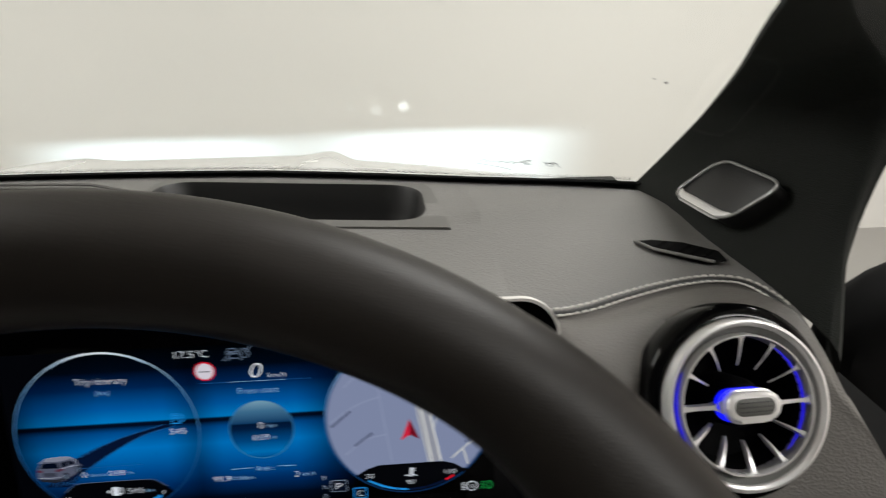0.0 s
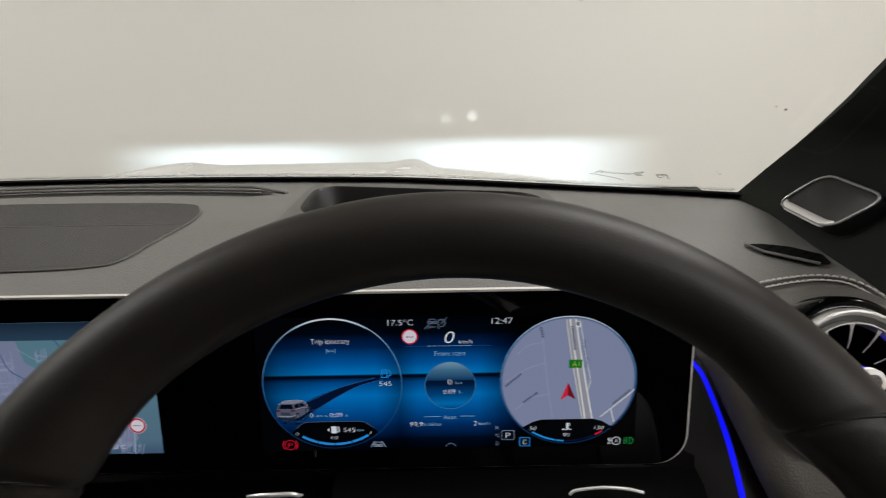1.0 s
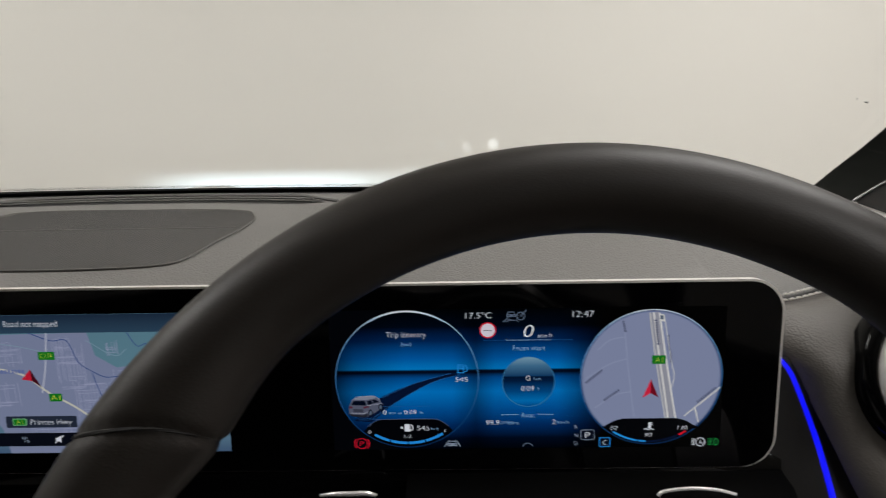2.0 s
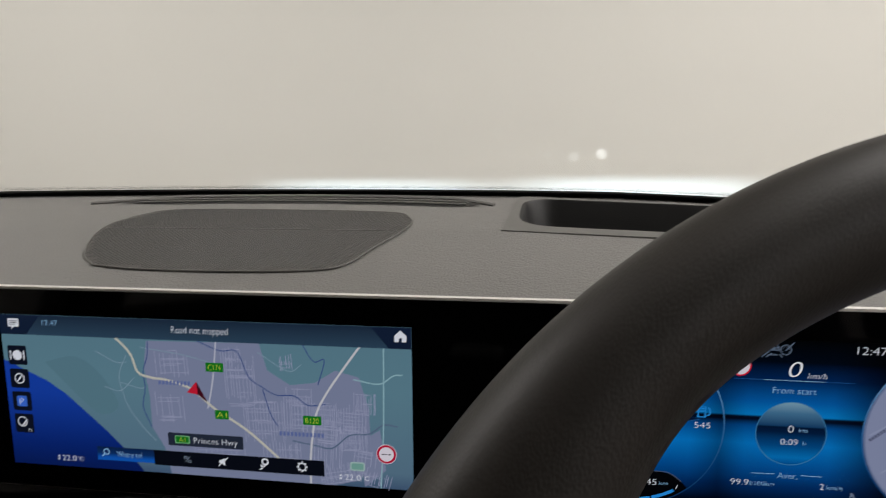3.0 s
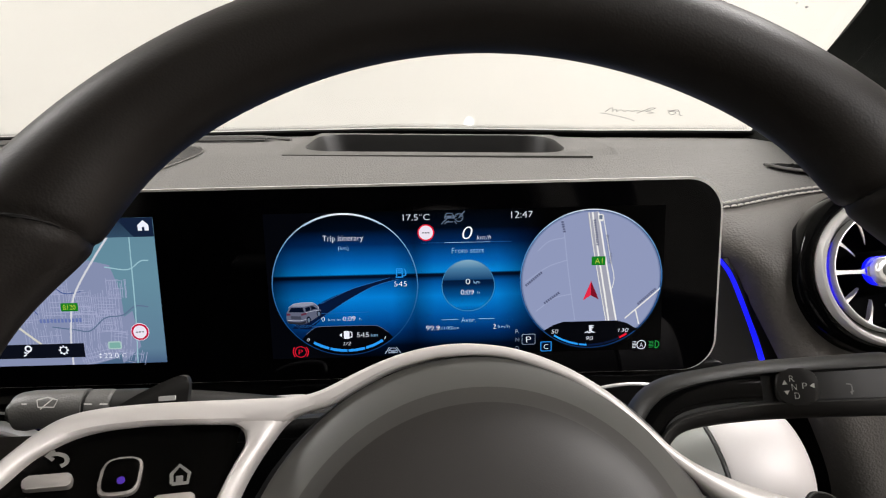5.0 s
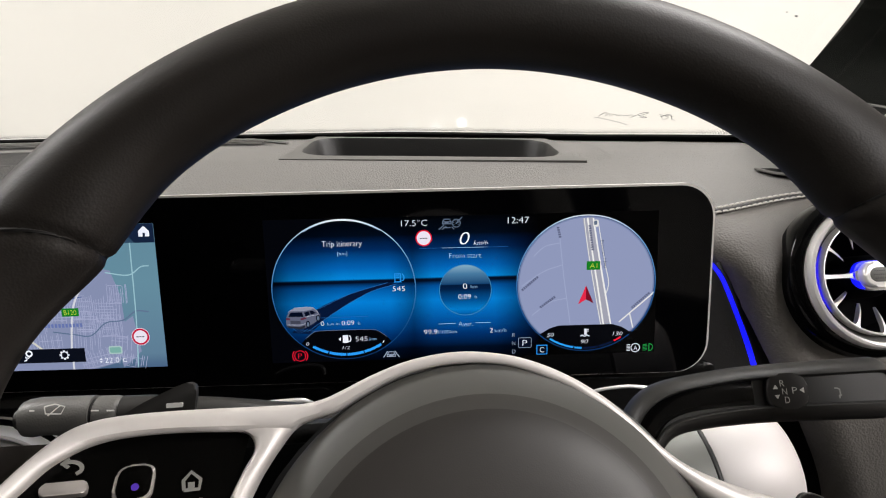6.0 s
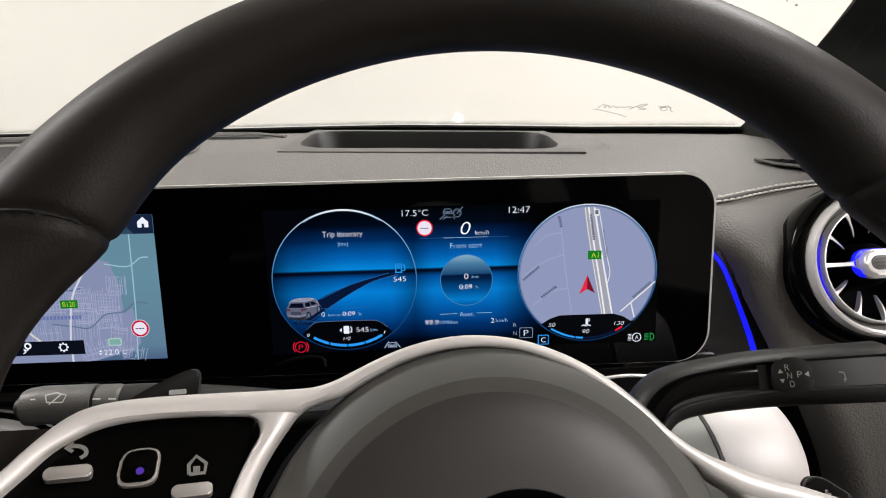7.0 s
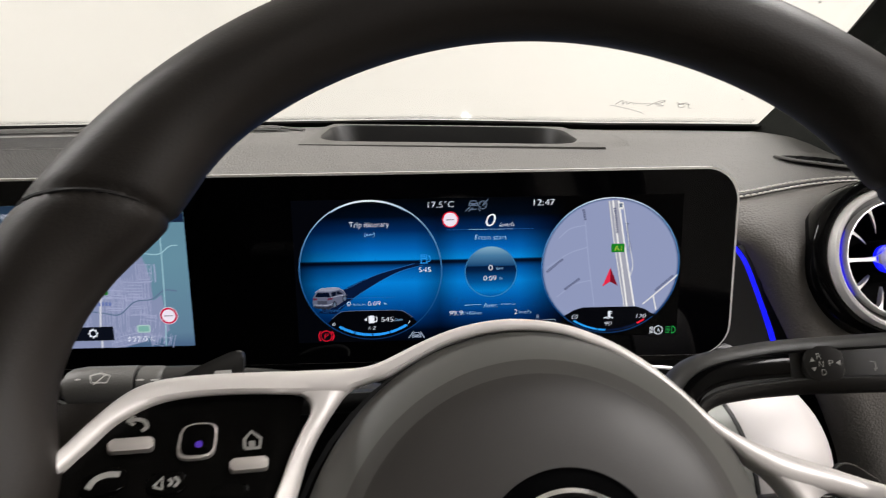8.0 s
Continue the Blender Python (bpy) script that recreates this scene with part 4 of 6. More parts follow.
stroke("text_rule", [[(-0.0270, 0.0258), (0.0280, 0.0256)]], 0.0002, 3.0, U_MAPRIM, inst)
stroke("text_rule", [[(-0.0130, 0.02575), (0.0150, 0.02565)]], 0.00025, 3.4, U_SKY, inst)
text("From start", 0.0014, 0.0208, 0.0034, 0.0198, U_SKY, inst)
sheet("trip_globe", disc(0.0012, -0.0014, 0.0163), 2.0, lit_ramp("globe_blue", [(0.0, (0, 80, 150)), (0.12, (0, 120, 195)), (0.3, (0, 78, 140)), (0.52, (2, 30, 66)), (0.60, (2, 24, 54)), (0.62, (22, 66, 108)), (0.82, (70, 120, 156)), (1.0, (130, 172, 194))], None, -0.0177, 0.0149), inst)
arc("globe_rim", 0.0012, -0.0014, 0.0160, 0.0164, 0, 360, 3.0, lit("globe_rim", 64, 130, 178), inst, 48)
text("0", 0.0010, 0.0012, 0.0036, 0.0026, U_WHITE, inst)
text("km", 0.0066, 0.0008, 0.0022, 0.0040, U_SKY, inst)
text("0:09", 0.0006, -0.0055, 0.0032, 0.0080, U_WHITE, inst)
text("h", 0.0076, -0.0058, 0.0022, 0.0014, U_SKY, inst)
text("Aver.", 0.0010, -0.0232, 0.0032, 0.0092, U_SKY, inst)
stroke("text_rule", [[(-0.0160, -0.0230), (-0.0052, -0.0228)], [(0.0072, -0.0228), (0.0170, -0.0230)]], 0.0003, 3.0, U_SKY, inst)
text("99.9", -0.0212, -0.0279, 0.0032, 0.0084, U_WHITE, inst)
text("l/100km", -0.0106, -0.0281, 0.0023, 0.0115, U_SKY, inst)
text("2", 0.0172, -0.0279, 0.0032, 0.0020, U_WHITE, inst)
text("km/h", 0.0230, -0.0281, 0.0023, 0.0072, U_SKY, inst)
rng = random.Random(4)
for k in range(70):
    u, v = rng.gauss(0, 0.017), -0.026 + abs(rng.gauss(0, 0.005))
    if abs(u) < 0.029 and v < -0.012:
        sheet("spark", disc(u, v, 0.00014, 6), 2.4, U_MAPRIM, inst)
for dv, ch in ((0.0055, "R"), (0.0, "N"), (-0.0055, "D")):
    text(ch, 0.0314, -0.0370 + dv, 0.0026, 0.0021, U_DIM, inst)
sheet("gear_frame", rounded(0.0343, -0.0404, 0.0428, -0.0336, 0.0008, 3), 3.0, U_DIM, inst)
sheet("gear_field", rounded(0.0346, -0.0401, 0.0425, -0.0339, 0.0006, 3), 4.0, U_NIGHT, inst)
text("P", 0.0385, -0.0370, 0.0040, 0.0030, U_WHITE, inst)
sheet("mode_frame", rounded(0.0460, -0.0452, 0.0530, -0.0388, 0.0005, 3), 3.0, U_BLUE, inst)
sheet("mode_field", rounded(0.0465, -0.0447, 0.0525, -0.0393, 0.0004, 3), 4.0, U_NIGHT, inst)
text("C", 0.0495, -0.0420, 0.0034, 0.0028, U_WHITE, inst)
arc("assist_icon", 0.0010, -0.0455, 0.0030, 0.0036, 20, 160, 3.0, U_GREY, inst, 16)

# map dial
CR, RR = (0.0771, 0.0003), 0.0438
sheet("map_dial", disc(*CR, RR, 72), 2.0, lit("dial_shadow", 18, 46, 86), inst)
sheet("map_field", disc(*CR, RR - 0.0007, 72), 3.0, lit("dial_shadow_in", 112, 126, 162), inst)
sheet("map_field", disc(*CR, RR - 0.0016, 72), 4.0, U_MAP, inst)
arc("dial_ring", *CR, RR - 0.0004, RR + 0.0002, 0, 360, 5.0, ring_glow, inst, 96)
stroke("street", [[(0.0594, 0.0379), (0.0629, 0.0059), (0.0673, -0.0252)], [(0.0365, 0.0), (0.0500, 0.0090), (0.0618, 0.0130)], [(0.0430, -0.0190), (0.0540, -0.0110), (0.0645, -0.0085)], [(0.0440, 0.0190), (0.0510, 0.0250), (0.0605, 0.0270)]], 0.0006, 5.0, U_FADE, inst)
stroke("street", [[(0.0985, -0.0250), (0.1170, -0.0090), (0.1200, -0.0060)], [(0.1050, -0.0190), (0.1075, -0.0290)]], 0.0008, 5.0, U_ROAD, inst)
stroke("road_bed", [[(0.0775, 0.0422), (0.0813, 0.0196), (0.0872, -0.0130), (0.0905, -0.0260)]], 0.0066, 4.6, lit("road_bed", 158, 160, 172), inst)
stroke("highway", [[(0.0772, 0.0423), (0.0804, 0.0215), (0.0850, -0.0050), (0.0885, -0.0262)], [(0.0808, 0.0420), (0.0846, 0.0196), (0.0893, -0.0059), (0.0932, -0.0262)]], 0.0010, 5.4, lit("highway", 234, 234, 230), inst)
stroke("side_road", [[(0.0750, 0.0422), (0.0783, 0.0196), (0.0838, -0.0105), (0.0868, -0.0262)], [(0.0837, 0.0405), (0.0856, 0.0300), (0.0890, 0.0120), (0.0912, 0.0020), (0.0905, -0.0040), (0.0890, -0.0075)]], 0.0005, 5.0, U_ROAD, inst)
sheet("road_sign", rounded(0.0772, 0.0094, 0.0857, 0.0149, 0.0005, 3), 6.0, U_SIGN, inst)
text("A1", 0.0815, 0.0121, 0.0034, 0.0046, U_YELLOW, inst, 7.0)
sheet("bus_sign", rounded(0.0808, 0.0366, 0.0838, 0.0410, 0.0005, 3), 6.0, U_ROAD, inst)
sheet("bus_sign_face", rounded(0.0813, 0.0378, 0.0833, 0.0404, 0.0004, 3), 6.6, U_GREY, inst)
text("Princes Hwy", 0.0880, 0.0190, 0.0022, 0.0180, U_NIGHT, inst, 6.4, turn=-80)
for u, v, w, a in ((0.0797, 0.0295, 0.0165, -82), (0.0420, 0.0020, 0.0140, 40), (0.0530, -0.0105, 0.0120, 36), (0.1120, -0.0110, 0.0150, 41), (0.0598, 0.0330, 0.0085, -78)):
    c, s = math.cos(radians(a)), math.sin(radians(a))
    for j in range(int(w / 0.0015)):
        o = -w / 2 + 0.0015 * j
        stroke("label_bar", [[(u + o * c, v + o * s), (u + (o + 0.0010) * c, v + (o + 0.0010) * s)]], 0.0016, 6.2, U_INK, inst)
sheet("arrow", [(0.0771, -0.0005), (0.0722, -0.0126), (0.0771, -0.0096)], 6.0, lit("arrow_red", 225, 40, 70), inst)
sheet("arrow", [(0.0771, -0.0005), (0.0771, -0.0096), (0.0820, -0.0123)], 6.0, lit("arrow_dark", 120, 15, 35), inst)
cap_pts = [(0.0465, -0.0325), (0.0540, -0.0280), (0.0600, -0.0262), (0.0940, -0.0262), (0.1000, -0.0280), (0.1072, -0.0325)]
low_arc = [(CR[0] + (RR - 0.0006) * math.cos(radians(a)), CR[1] + (RR - 0.0006) * math.sin(radians(a))) for a in range(-47, -134, -5)]
sheet("dial_cap", cap_pts + low_arc, 6.6, U_BLACK, inst)
text("50", 0.0548, -0.0322, 0.0026, 0.0044, U_WHITE, inst, 7.6, shear=0.2)
text("90", 0.0767, -0.0372, 0.0026, 0.0044, U_WHITE, inst, 7.6, shear=0.2)
text("130", 0.0978, -0.0325, 0.0026, 0.0064, U_WHITE, inst, 7.6, shear=0.2)
stroke("thermometer", [[(0.0772, -0.0328), (0.0772, -0.0288)]], 0.0016, 7.6, U_WHITE, inst)
stroke("thermometer", [[(0.0775, -0.0292), (0.0792, -0.0292)], [(0.0775, -0.0304), (0.0792, -0.0304)]], 0.0005, 7.6, U_WHITE, inst)
stroke("coolant_wave", [[(0.0738, -0.0336), (0.0752, -0.0330), (0.0766, -0.0338), (0.0780, -0.0330), (0.0798, -0.0337)]], 0.0006, 7.6, U_WHITE, inst)
arc("heat_gauge", *CR, 0.0412, 0.0424, -123, -100.5, 7.6, U_BLUE, inst, 12)
arc("heat_gauge", *CR, 0.0412, 0.0424, -99.5, -93, 7.6, U_BLUE, inst, 6)
arc("heat_gauge", *CR, 0.0412, 0.0424, -92, -79, 7.6, U_DARK, inst, 8)
arc("heat_gauge", *CR, 0.0412, 0.0424, -78, -65, 7.6, U_DARK, inst, 8)
arc("heat_gauge", *CR, 0.0412, 0.0424, -64, -57, 7.6, U_RED, inst, 6)
for u, col, full in ((0.1092, U_WHITE, True), (0.1184, U_GREEN, False)):
    if full:
        arc("lamp_icon", u + 0.0004, -0.0425, 0.0025, 0.0030, 0, 360, 3.0, col, inst, 32)
        text("A", u + 0.0004, -0.0425, 0.0029, 0.0022, col, inst)
    else:
        arc("lamp_icon", u, -0.0425, 0.0021, 0.0026, -92, 92, 3.0, col, inst, 16)
        stroke("lamp_icon", [[(u, -0.0401), (u, -0.0449)]], 0.0005, 3.0, col, inst)
    for k in range(5):
        stroke("lamp_ray", [[(u - 0.0052 + (0.0012 if not full else 0), -0.0406 - 0.00095 * k), (u - 0.0030 + (0.0018 if not full else 0), -0.0404 - 0.00095 * k)]], 0.0004, 3.0, col, inst)

# ---- map screen in the middle ----
MU0, MU1 = -0.4315, -0.1879
land = lit_ramp("map_land", [(0.0, (70, 95, 125)), (0.10, (92, 124, 146)), (0.6, (98, 138, 154)), (1.0, (94, 134, 150))])
nav = sheet("map_screen", [(MU0, -0.0457), (MU1, -0.0457), (MU1, 0.0457), (MU0, 0.0457)], 1.0, land, display, "lit navigation map screen with road signs")
U_SEA, U_TOWN = lit_ramp("sea_blue", [(0.0, (8, 30, 92)), (0.15, (10, 40, 120)), (0.5, (22, 66, 172)), (1.0, (24, 70, 180))]), lit("town_grey", 130, 140, 170)
sheet("hill_shade", [tuple(p.xy) for p in spline([(-0.405, 0.018, 0), (-0.385, 0.022, 0), (-0.37, 0.012, 0), (-0.36, -0.006, 0), (-0.372, -0.012, 0), (-0.385, -0.002, 0)], 5)], 1.8, lit("hill_green", 92, 131, 146), nav)
sheet("sea", [(MU0, 0.0185), (-0.4180, 0.0125), (-0.4048, 0.0068), (-0.3930, -0.0010), (-0.3828, -0.0098), (-0.3690, -0.0220), (-0.3540, -0.0370), (-0.3470, -0.0457), (MU0, -0.0457)], 2.2, U_SEA, nav)
sheet("town", [(-0.3400, 0.0330), (-0.3425, 0.0180), (-0.3400, 0.0, ), (-0.3400, -0.0180), (-0.3330, -0.0300), (-0.3300, -0.0457), (-0.2320, -0.0457), (-0.2180, -0.0420), (-0.2110, -0.0280), (-0.2120, 0.0000), (-0.2170, 0.0170), (-0.2300, 0.0205), (-0.2420, 0.0130), (-0.2560, 0.0110), (-0.2690, 0.0190), (-0.2730, 0.0340)], 2.2, U_TOWN, nav)
sheet("town", [(-0.2180, -0.0200), (-0.2060, -0.0120), (-0.2030, -0.0350), (-0.2150, -0.0457)], 2.0, U_TOWN, nav)
rng = random.Random(11)
streets = []
for cx, cy, w, h, n, a in ((-0.325, 0.020, 0.020, 0.016, 5, 3), (-0.328, -0.005, 0.016, 0.020, 4, 3), (-0.285, 0.012, 0.018, 0.030, 7, 2), (-0.272, -0.010, 0.024, 0.026, 9, 2), (-0.252, -0.004, 0.016, 0.030, 7, 0), (-0.235, -0.022, 0.016, 0.030, 6, -3), (-0.222, -0.008, 0.016, 0.020, 6, -2), (-0.300, -0.032, 0.030, 0.014, 6, 2), (-0.258, 0.024, 0.008, 0.010, 3, 4), (-0.215, -0.028, 0.012, 0.012, 4, -8), (-0.228, -0.038, 0.026, 0.012, 9, 12), (-0.236, -0.006, 0.014, 0.016, 8, 1), (-0.222, -0.018, 0.018, 0.016, 9, 3), (-0.214, 0.002, 0.012, 0.014, 6, -1), (-0.262, -0.028, 0.022, 0.014, 8, 2), (-0.209, -0.040, 0.018, 0.010, 7, -15), (-0.290, 0.026, 0.012, 0.012, 5, 2)):
    ca, sa = math.cos(radians(a)), math.sin(radians(a))
    n = int(1.7 * n)
    for k in range(n):
        o = -w / 2 + w * (k + rng.uniform(-0.3, 0.3)) / max(1, n - 1)
        y0, y1 = -h / 2 * rng.uniform(0.5, 1), h / 2 * rng.uniform(0.5, 1)
        streets.append([(cx + o * ca - y0 * sa, cy + o * sa + y0 * ca), (cx + o * ca - y1 * sa, cy + o * sa + y1 * ca)])
    for k in range(max(2, int(h / 0.0026))):
        o = -h / 2 + h * rng.random()
        x0, x1 = -w / 2 + w * rng.uniform(0, 0.4), w / 2 - w * rng.uniform(0, 0.4)
        streets.append([(cx + x0 * ca - o * sa, cy + x0 * sa + o * ca), (cx + x1 * ca - o * sa, cy + x1 * sa + o * ca)])
tagged(stroke("street_net", streets, 0.00035, 3.2, lit("street_pale", 160, 166, 196), nav, False), kind="stuff")
stroke("lane", [[(-0.3530, 0.0240), (-0.3580, 0.0130), (-0.3570, 0.0030), (-0.3530, -0.0080), (-0.3440, -0.0200), (-0.3380, -0.0260)], [(-0.3720, 0.0260), (-0.3600, 0.0200), (-0.3530, 0.0200)], [(-0.3680, 0.0050), (-0.3580, 0.0030), (-0.3490, 0.0110)], [(-0.3580, 0.0080), (-0.3460, 0.0050), (-0.3420, 0.0060)], [(-0.3440, 0.0290), (-0.3200, 0.0260), (-0.2980, 0.0210)], [(-0.2740, 0.0290), (-0.2570, 0.0190), (-0.2490, 0.0230)]], 0.0004, 3.4, lit("lane_pale", 136, 164, 182), nav)
stroke("creek", [[(-0.3390, 0.0330), (-0.3400, 0.0240), (-0.3430, 0.0150), (-0.3425, 0.0050), (-0.3445, -0.0060), (-0.3400, -0.0180)], [(-0.3100, 0.0345), (-0.2960, 0.0290), (-0.2860, 0.0290), (-0.2800, 0.0150), (-0.2720, 0.0090), (-0.2640, 0.0050), (-0.2540, 0.0050), (-0.2460, 0.0000), (-0.2360, 0.0010)], [(-0.2720, 0.0080), (-0.2680, -0.0060), (-0.2640, -0.0130)], [(-0.2480, 0.0340), (-0.2420, 0.0250), (-0.2360, 0.0260), (-0.2400, 0.0120)]], 0.0006, 3.6, lit("creek_blue", 62, 84, 140), nav)
stroke("creek", [[(-0.2560, -0.0210), (-0.2430, -0.0230), (-0.2330, -0.0240), (-0.2230, -0.0160), (-0.2120, -0.0145), (-0.2040, -0.0090), (-0.1960, -0.0095)]], 0.0008, 3.6, lit("creek_grey", 92, 112, 140), nav)
stroke("minor_road", [[(-0.2980, 0.0345), (-0.3011, 0.0118), (-0.3050, -0.0050)]], 0.0009, 4.0, lit("minor_road", 190, 194, 210), nav)
stroke("side_street", [[(-0.2030, 0.0360), (-0.2040, -0.0120), (-0.2060, -0.0457)], [(-0.2200, 0.0160), (-0.2060, 0.0140), (-0.1980, 0.0190), (-0.1930, 0.0195)]], 0.0007, 4.0, lit("minor_road2", 150, 190, 200), nav)
stroke("highway", [[(-0.3690, 0.0430), (-0.3513, 0.0268), (-0.3466, 0.0149), (-0.3390, 0.0118), (-0.3284, 0.0105), (-0.3141, 0.0060), (-0.3003, -0.0053), (-0.2829, -0.0160), (-0.2640, -0.0320)]], 0.0013, 4.4, lit("highway_cream", 205, 204, 190), nav)
stroke("highway", [[(-0.2080, 0.0450), (-0.2229, 0.0252), (-0.2369, 0.0048), (-0.2425, -0.0083), (-0.2456, -0.0300), (-0.2460, -0.0457)]], 0.0012, 4.4, lit("highway_white", 206, 208, 214), nav)
for u, v, w, name in ((-0.2996, 0.0193, 0.0105, "C174"), (-0.2968, -0.0082, 0.0082, "A1"), (-0.2440, -0.0086, 0.0105, "B120")):
    sheet("road_sign", rounded(u - w / 2, v - 0.0026, u + w / 2, v + 0.0026, 0.0004, 3), 5.0, U_SIGN, nav)
    text(name, u, v, 0.0032, w * 0.72, U_YELLOW, nav, 6.0)
sheet("road_sign", rounded(-0.2232, -0.0362, -0.2148, -0.0312, 0.0012, 4), 5.0, lit("sign_teal", 165, 195, 190), nav)
sheet("road_sign", rounded(-0.2224, -0.0355, -0.2156, -0.0319, 0.0008, 4), 5.6, lit("sign_pale_teal", 120, 170, 160), nav)
for u, v, n in ((-0.3240, 0.0092, 9), (-0.2500, -0.0170, 12)):
    for j in range(n):
        sheet("label_bar", [(u - n * 0.0011 + 0.0022 * j, v - 0.0012), (u - n * 0.0011 + 0.0022 * j + 0.0014, v - 0.0012), (u - n * 0.0011 + 0.0022 * j + 0.0014, v + 0.0012), (u - n * 0.0011 + 0.0022 * j, v + 0.0012)], 5.0, lit("place_ink", 98, 114, 168) if j == 0 else bpy.data.materials["place_ink"], nav)
sheet("arrow", [(-0.3170, 0.0040), (-0.3110, 0.0105), (-0.3105, 0.0030)], 5.6, lit("arrow_red2", 205, 30, 55), nav)
sheet("arrow", [(-0.3110, 0.0105), (-0.3050, -0.0012), (-0.3105, 0.0030)], 5.6, lit("arrow_dark2", 70, 14, 30), nav)
sheet("limit_sign", disc(-0.2026, -0.0255, 0.0056), 4.4, bpy.data.materials["sign_face"], nav)
sheet("limit_ring", disc(-0.2026, -0.0255, 0.0053), 5.2, lit("sign_crimson", 190, 22, 60), nav)
sheet("limit_sign_face", disc(-0.2026, -0.0255, 0.0041), 6.0, bpy.data.materials["sign_face"], nav)
for k in (-1, 0, 1):
    sheet("sign_dash", [(-0.2032 + 0.0018 * k, -0.0258), (-0.2020 + 0.0018 * k, -0.0258), (-0.2020 + 0.0018 * k, -0.0252), (-0.2032 + 0.0018 * k, -0.0252)], 7.0, U_NIGHT, nav)
sheet("top_bar", [(MU0, 0.0340), (MU1, 0.0340), (MU1, 0.0457), (MU0, 0.0457)], 5.0, lit_ramp("bar_blue_fade", [(0.0, (40, 62, 82)), (0.86, (48, 74, 96)), (1.0, (30, 46, 66))]), nav)
sheet("bar_corner", [(MU0, 0.0340), (-0.4150, 0.0340), (-0.4050, 0.0457), (MU0, 0.0457)], 6.0, lit("bar_dark", 20, 34, 58), nav)
sheet("bar_corner", [(-0.2000, 0.0340), (MU1, 0.0340), (MU1, 0.0457), (-0.2100, 0.0457)], 6.0, bpy.data.materials["bar_dark"], nav)
text("Road not mapped", -0.3072, 0.0402, 0.0040, 0.0335, U_WHITE, nav, 7.0)
text("12:47", -0.3990, 0.0416, 0.0032, 0.0098, U_SKY, nav, 7.0)
sheet("message_icon", rounded(-0.4260, 0.0386, -0.4190, 0.0434, 0.0006, 3), 7.0, U_WHITE, nav)
sheet("message_icon", [(-0.4240, 0.0388), (-0.4218, 0.0388), (-0.4238, 0.0372)], 7.0, U_WHITE, nav)
stroke("message_line", [[(-0.4250, 0.0420), (-0.4200, 0.0420)], [(-0.4250, 0.0410), (-0.4200, 0.0410)], [(-0.4250, 0.0400), (-0.4212, 0.0400)]], 0.0004, 8.0, U_NIGHT, nav)
sheet("home_icon", [(-0.1970, 0.0378), (-0.1945, 0.0378), (-0.1945, 0.0400), (-0.1930, 0.0400), (-0.1930, 0.0378), (-0.1905, 0.0378), (-0.1905, 0.0412), (-0.1937, 0.0442), (-0.1970, 0.0412)], 7.0, U_WHITE, nav)
for v, kind in ((0.0214, "food"), (0.0073, "compass"), (-0.0066, "park"), (-0.0203, "north")):
    key = sheet("map_button", rounded(-0.4282, v - 0.0058, -0.4160, v + 0.0058, 0.0010, 4), 5.0, lit("button_" + kind, 14, 20, 36), nav)
    c = -0.4221
    if kind == "food":
        sheet("plate", disc(c, v, 0.0030, 24), 6.0, U_WHITE, key)
        stroke("cutlery", [[(c - 0.0043, v - 0.0028), (c - 0.0043, v + 0.0028)], [(c + 0.0043, v - 0.0028), (c + 0.0043, v + 0.0028)]], 0.0008, 6.0, U_WHITE, key)
    elif kind == "park":
        sheet("park_sign", rounded(c - 0.0032, v - 0.0032, c + 0.0032, v + 0.0032, 0.0006, 3), 6.0, lit("park_blue", 60, 110, 215), key)
        text("P", c, v, 0.0036, 0.0026, U_WHITE, key, 7.0)
    else:
        arc("compass_ring", c - (0.001 if kind == "north" else 0), v + (0.001 if kind == "north" else 0), 0.0026, 0.0032, 0, 360, 6.0, U_WHITE, key, 24)
        sheet("compass_needle", [(c + 0.0018, v + 0.0024), (c + 0.0004, v - 0.0004), (c - 0.0018, v - 0.0020), (c - 0.0004, v + 0.0004)], 6.4, U_WHITE, key)
        if kind == "north":
            text("N", c + 0.0036, v - 0.0040, 0.0022, 0.0018, U_WHITE, key, 7.0)
sheet("town_label", rounded(-0.3305, -0.0282, -0.2850, -0.0205, 0.0008, 3), 5.6, lit("plate_dark", 38, 46, 62), nav)
sheet("road_sign", rounded(-0.3262, -0.0266, -0.3172, -0.0220, 0.0005, 3), 6.6, lit("sign_rim", 120, 190, 130), nav)
sheet("road_sign", rounded(-0.3256, -0.0261, -0.3178, -0.0225, 0.0004, 3), 7.2, U_SIGN, nav)
text("A1", -0.3217, -0.0243, 0.0026, 0.0040, U_YELLOW, nav, 8.2)
text("Princes Hwy", -0.3015, -0.0243, 0.0036, 0.0265, U_WHITE, nav, 7.0)
sheet("search_bar", [(-0.3760, -0.0400), (-0.3400, -0.0400), (-0.3400, -0.0318), (-0.3760, -0.0318)], 5.0, lit_ramp("search_blue", [(0.0, (16, 92, 190)), (0.08, (16, 92, 190)), (0.11, (14, 50, 104)), (0.16, (14, 34, 70)), (1.0, (14, 34, 70))]), nav)
arc("search_icon", -0.3700, -0.0348, 0.0014, 0.0020, 0, 360, 6.0, U_SKY, nav, 20)
stroke("search_icon", [[(-0.3714, -0.0362), (-0.3730, -0.0378)]], 0.0007, 6.0, U_SKY, nav)
text("Where to?", -0.3555, -0.0357, 0.0036, 0.0160, U_SKY, nav, 6.4)
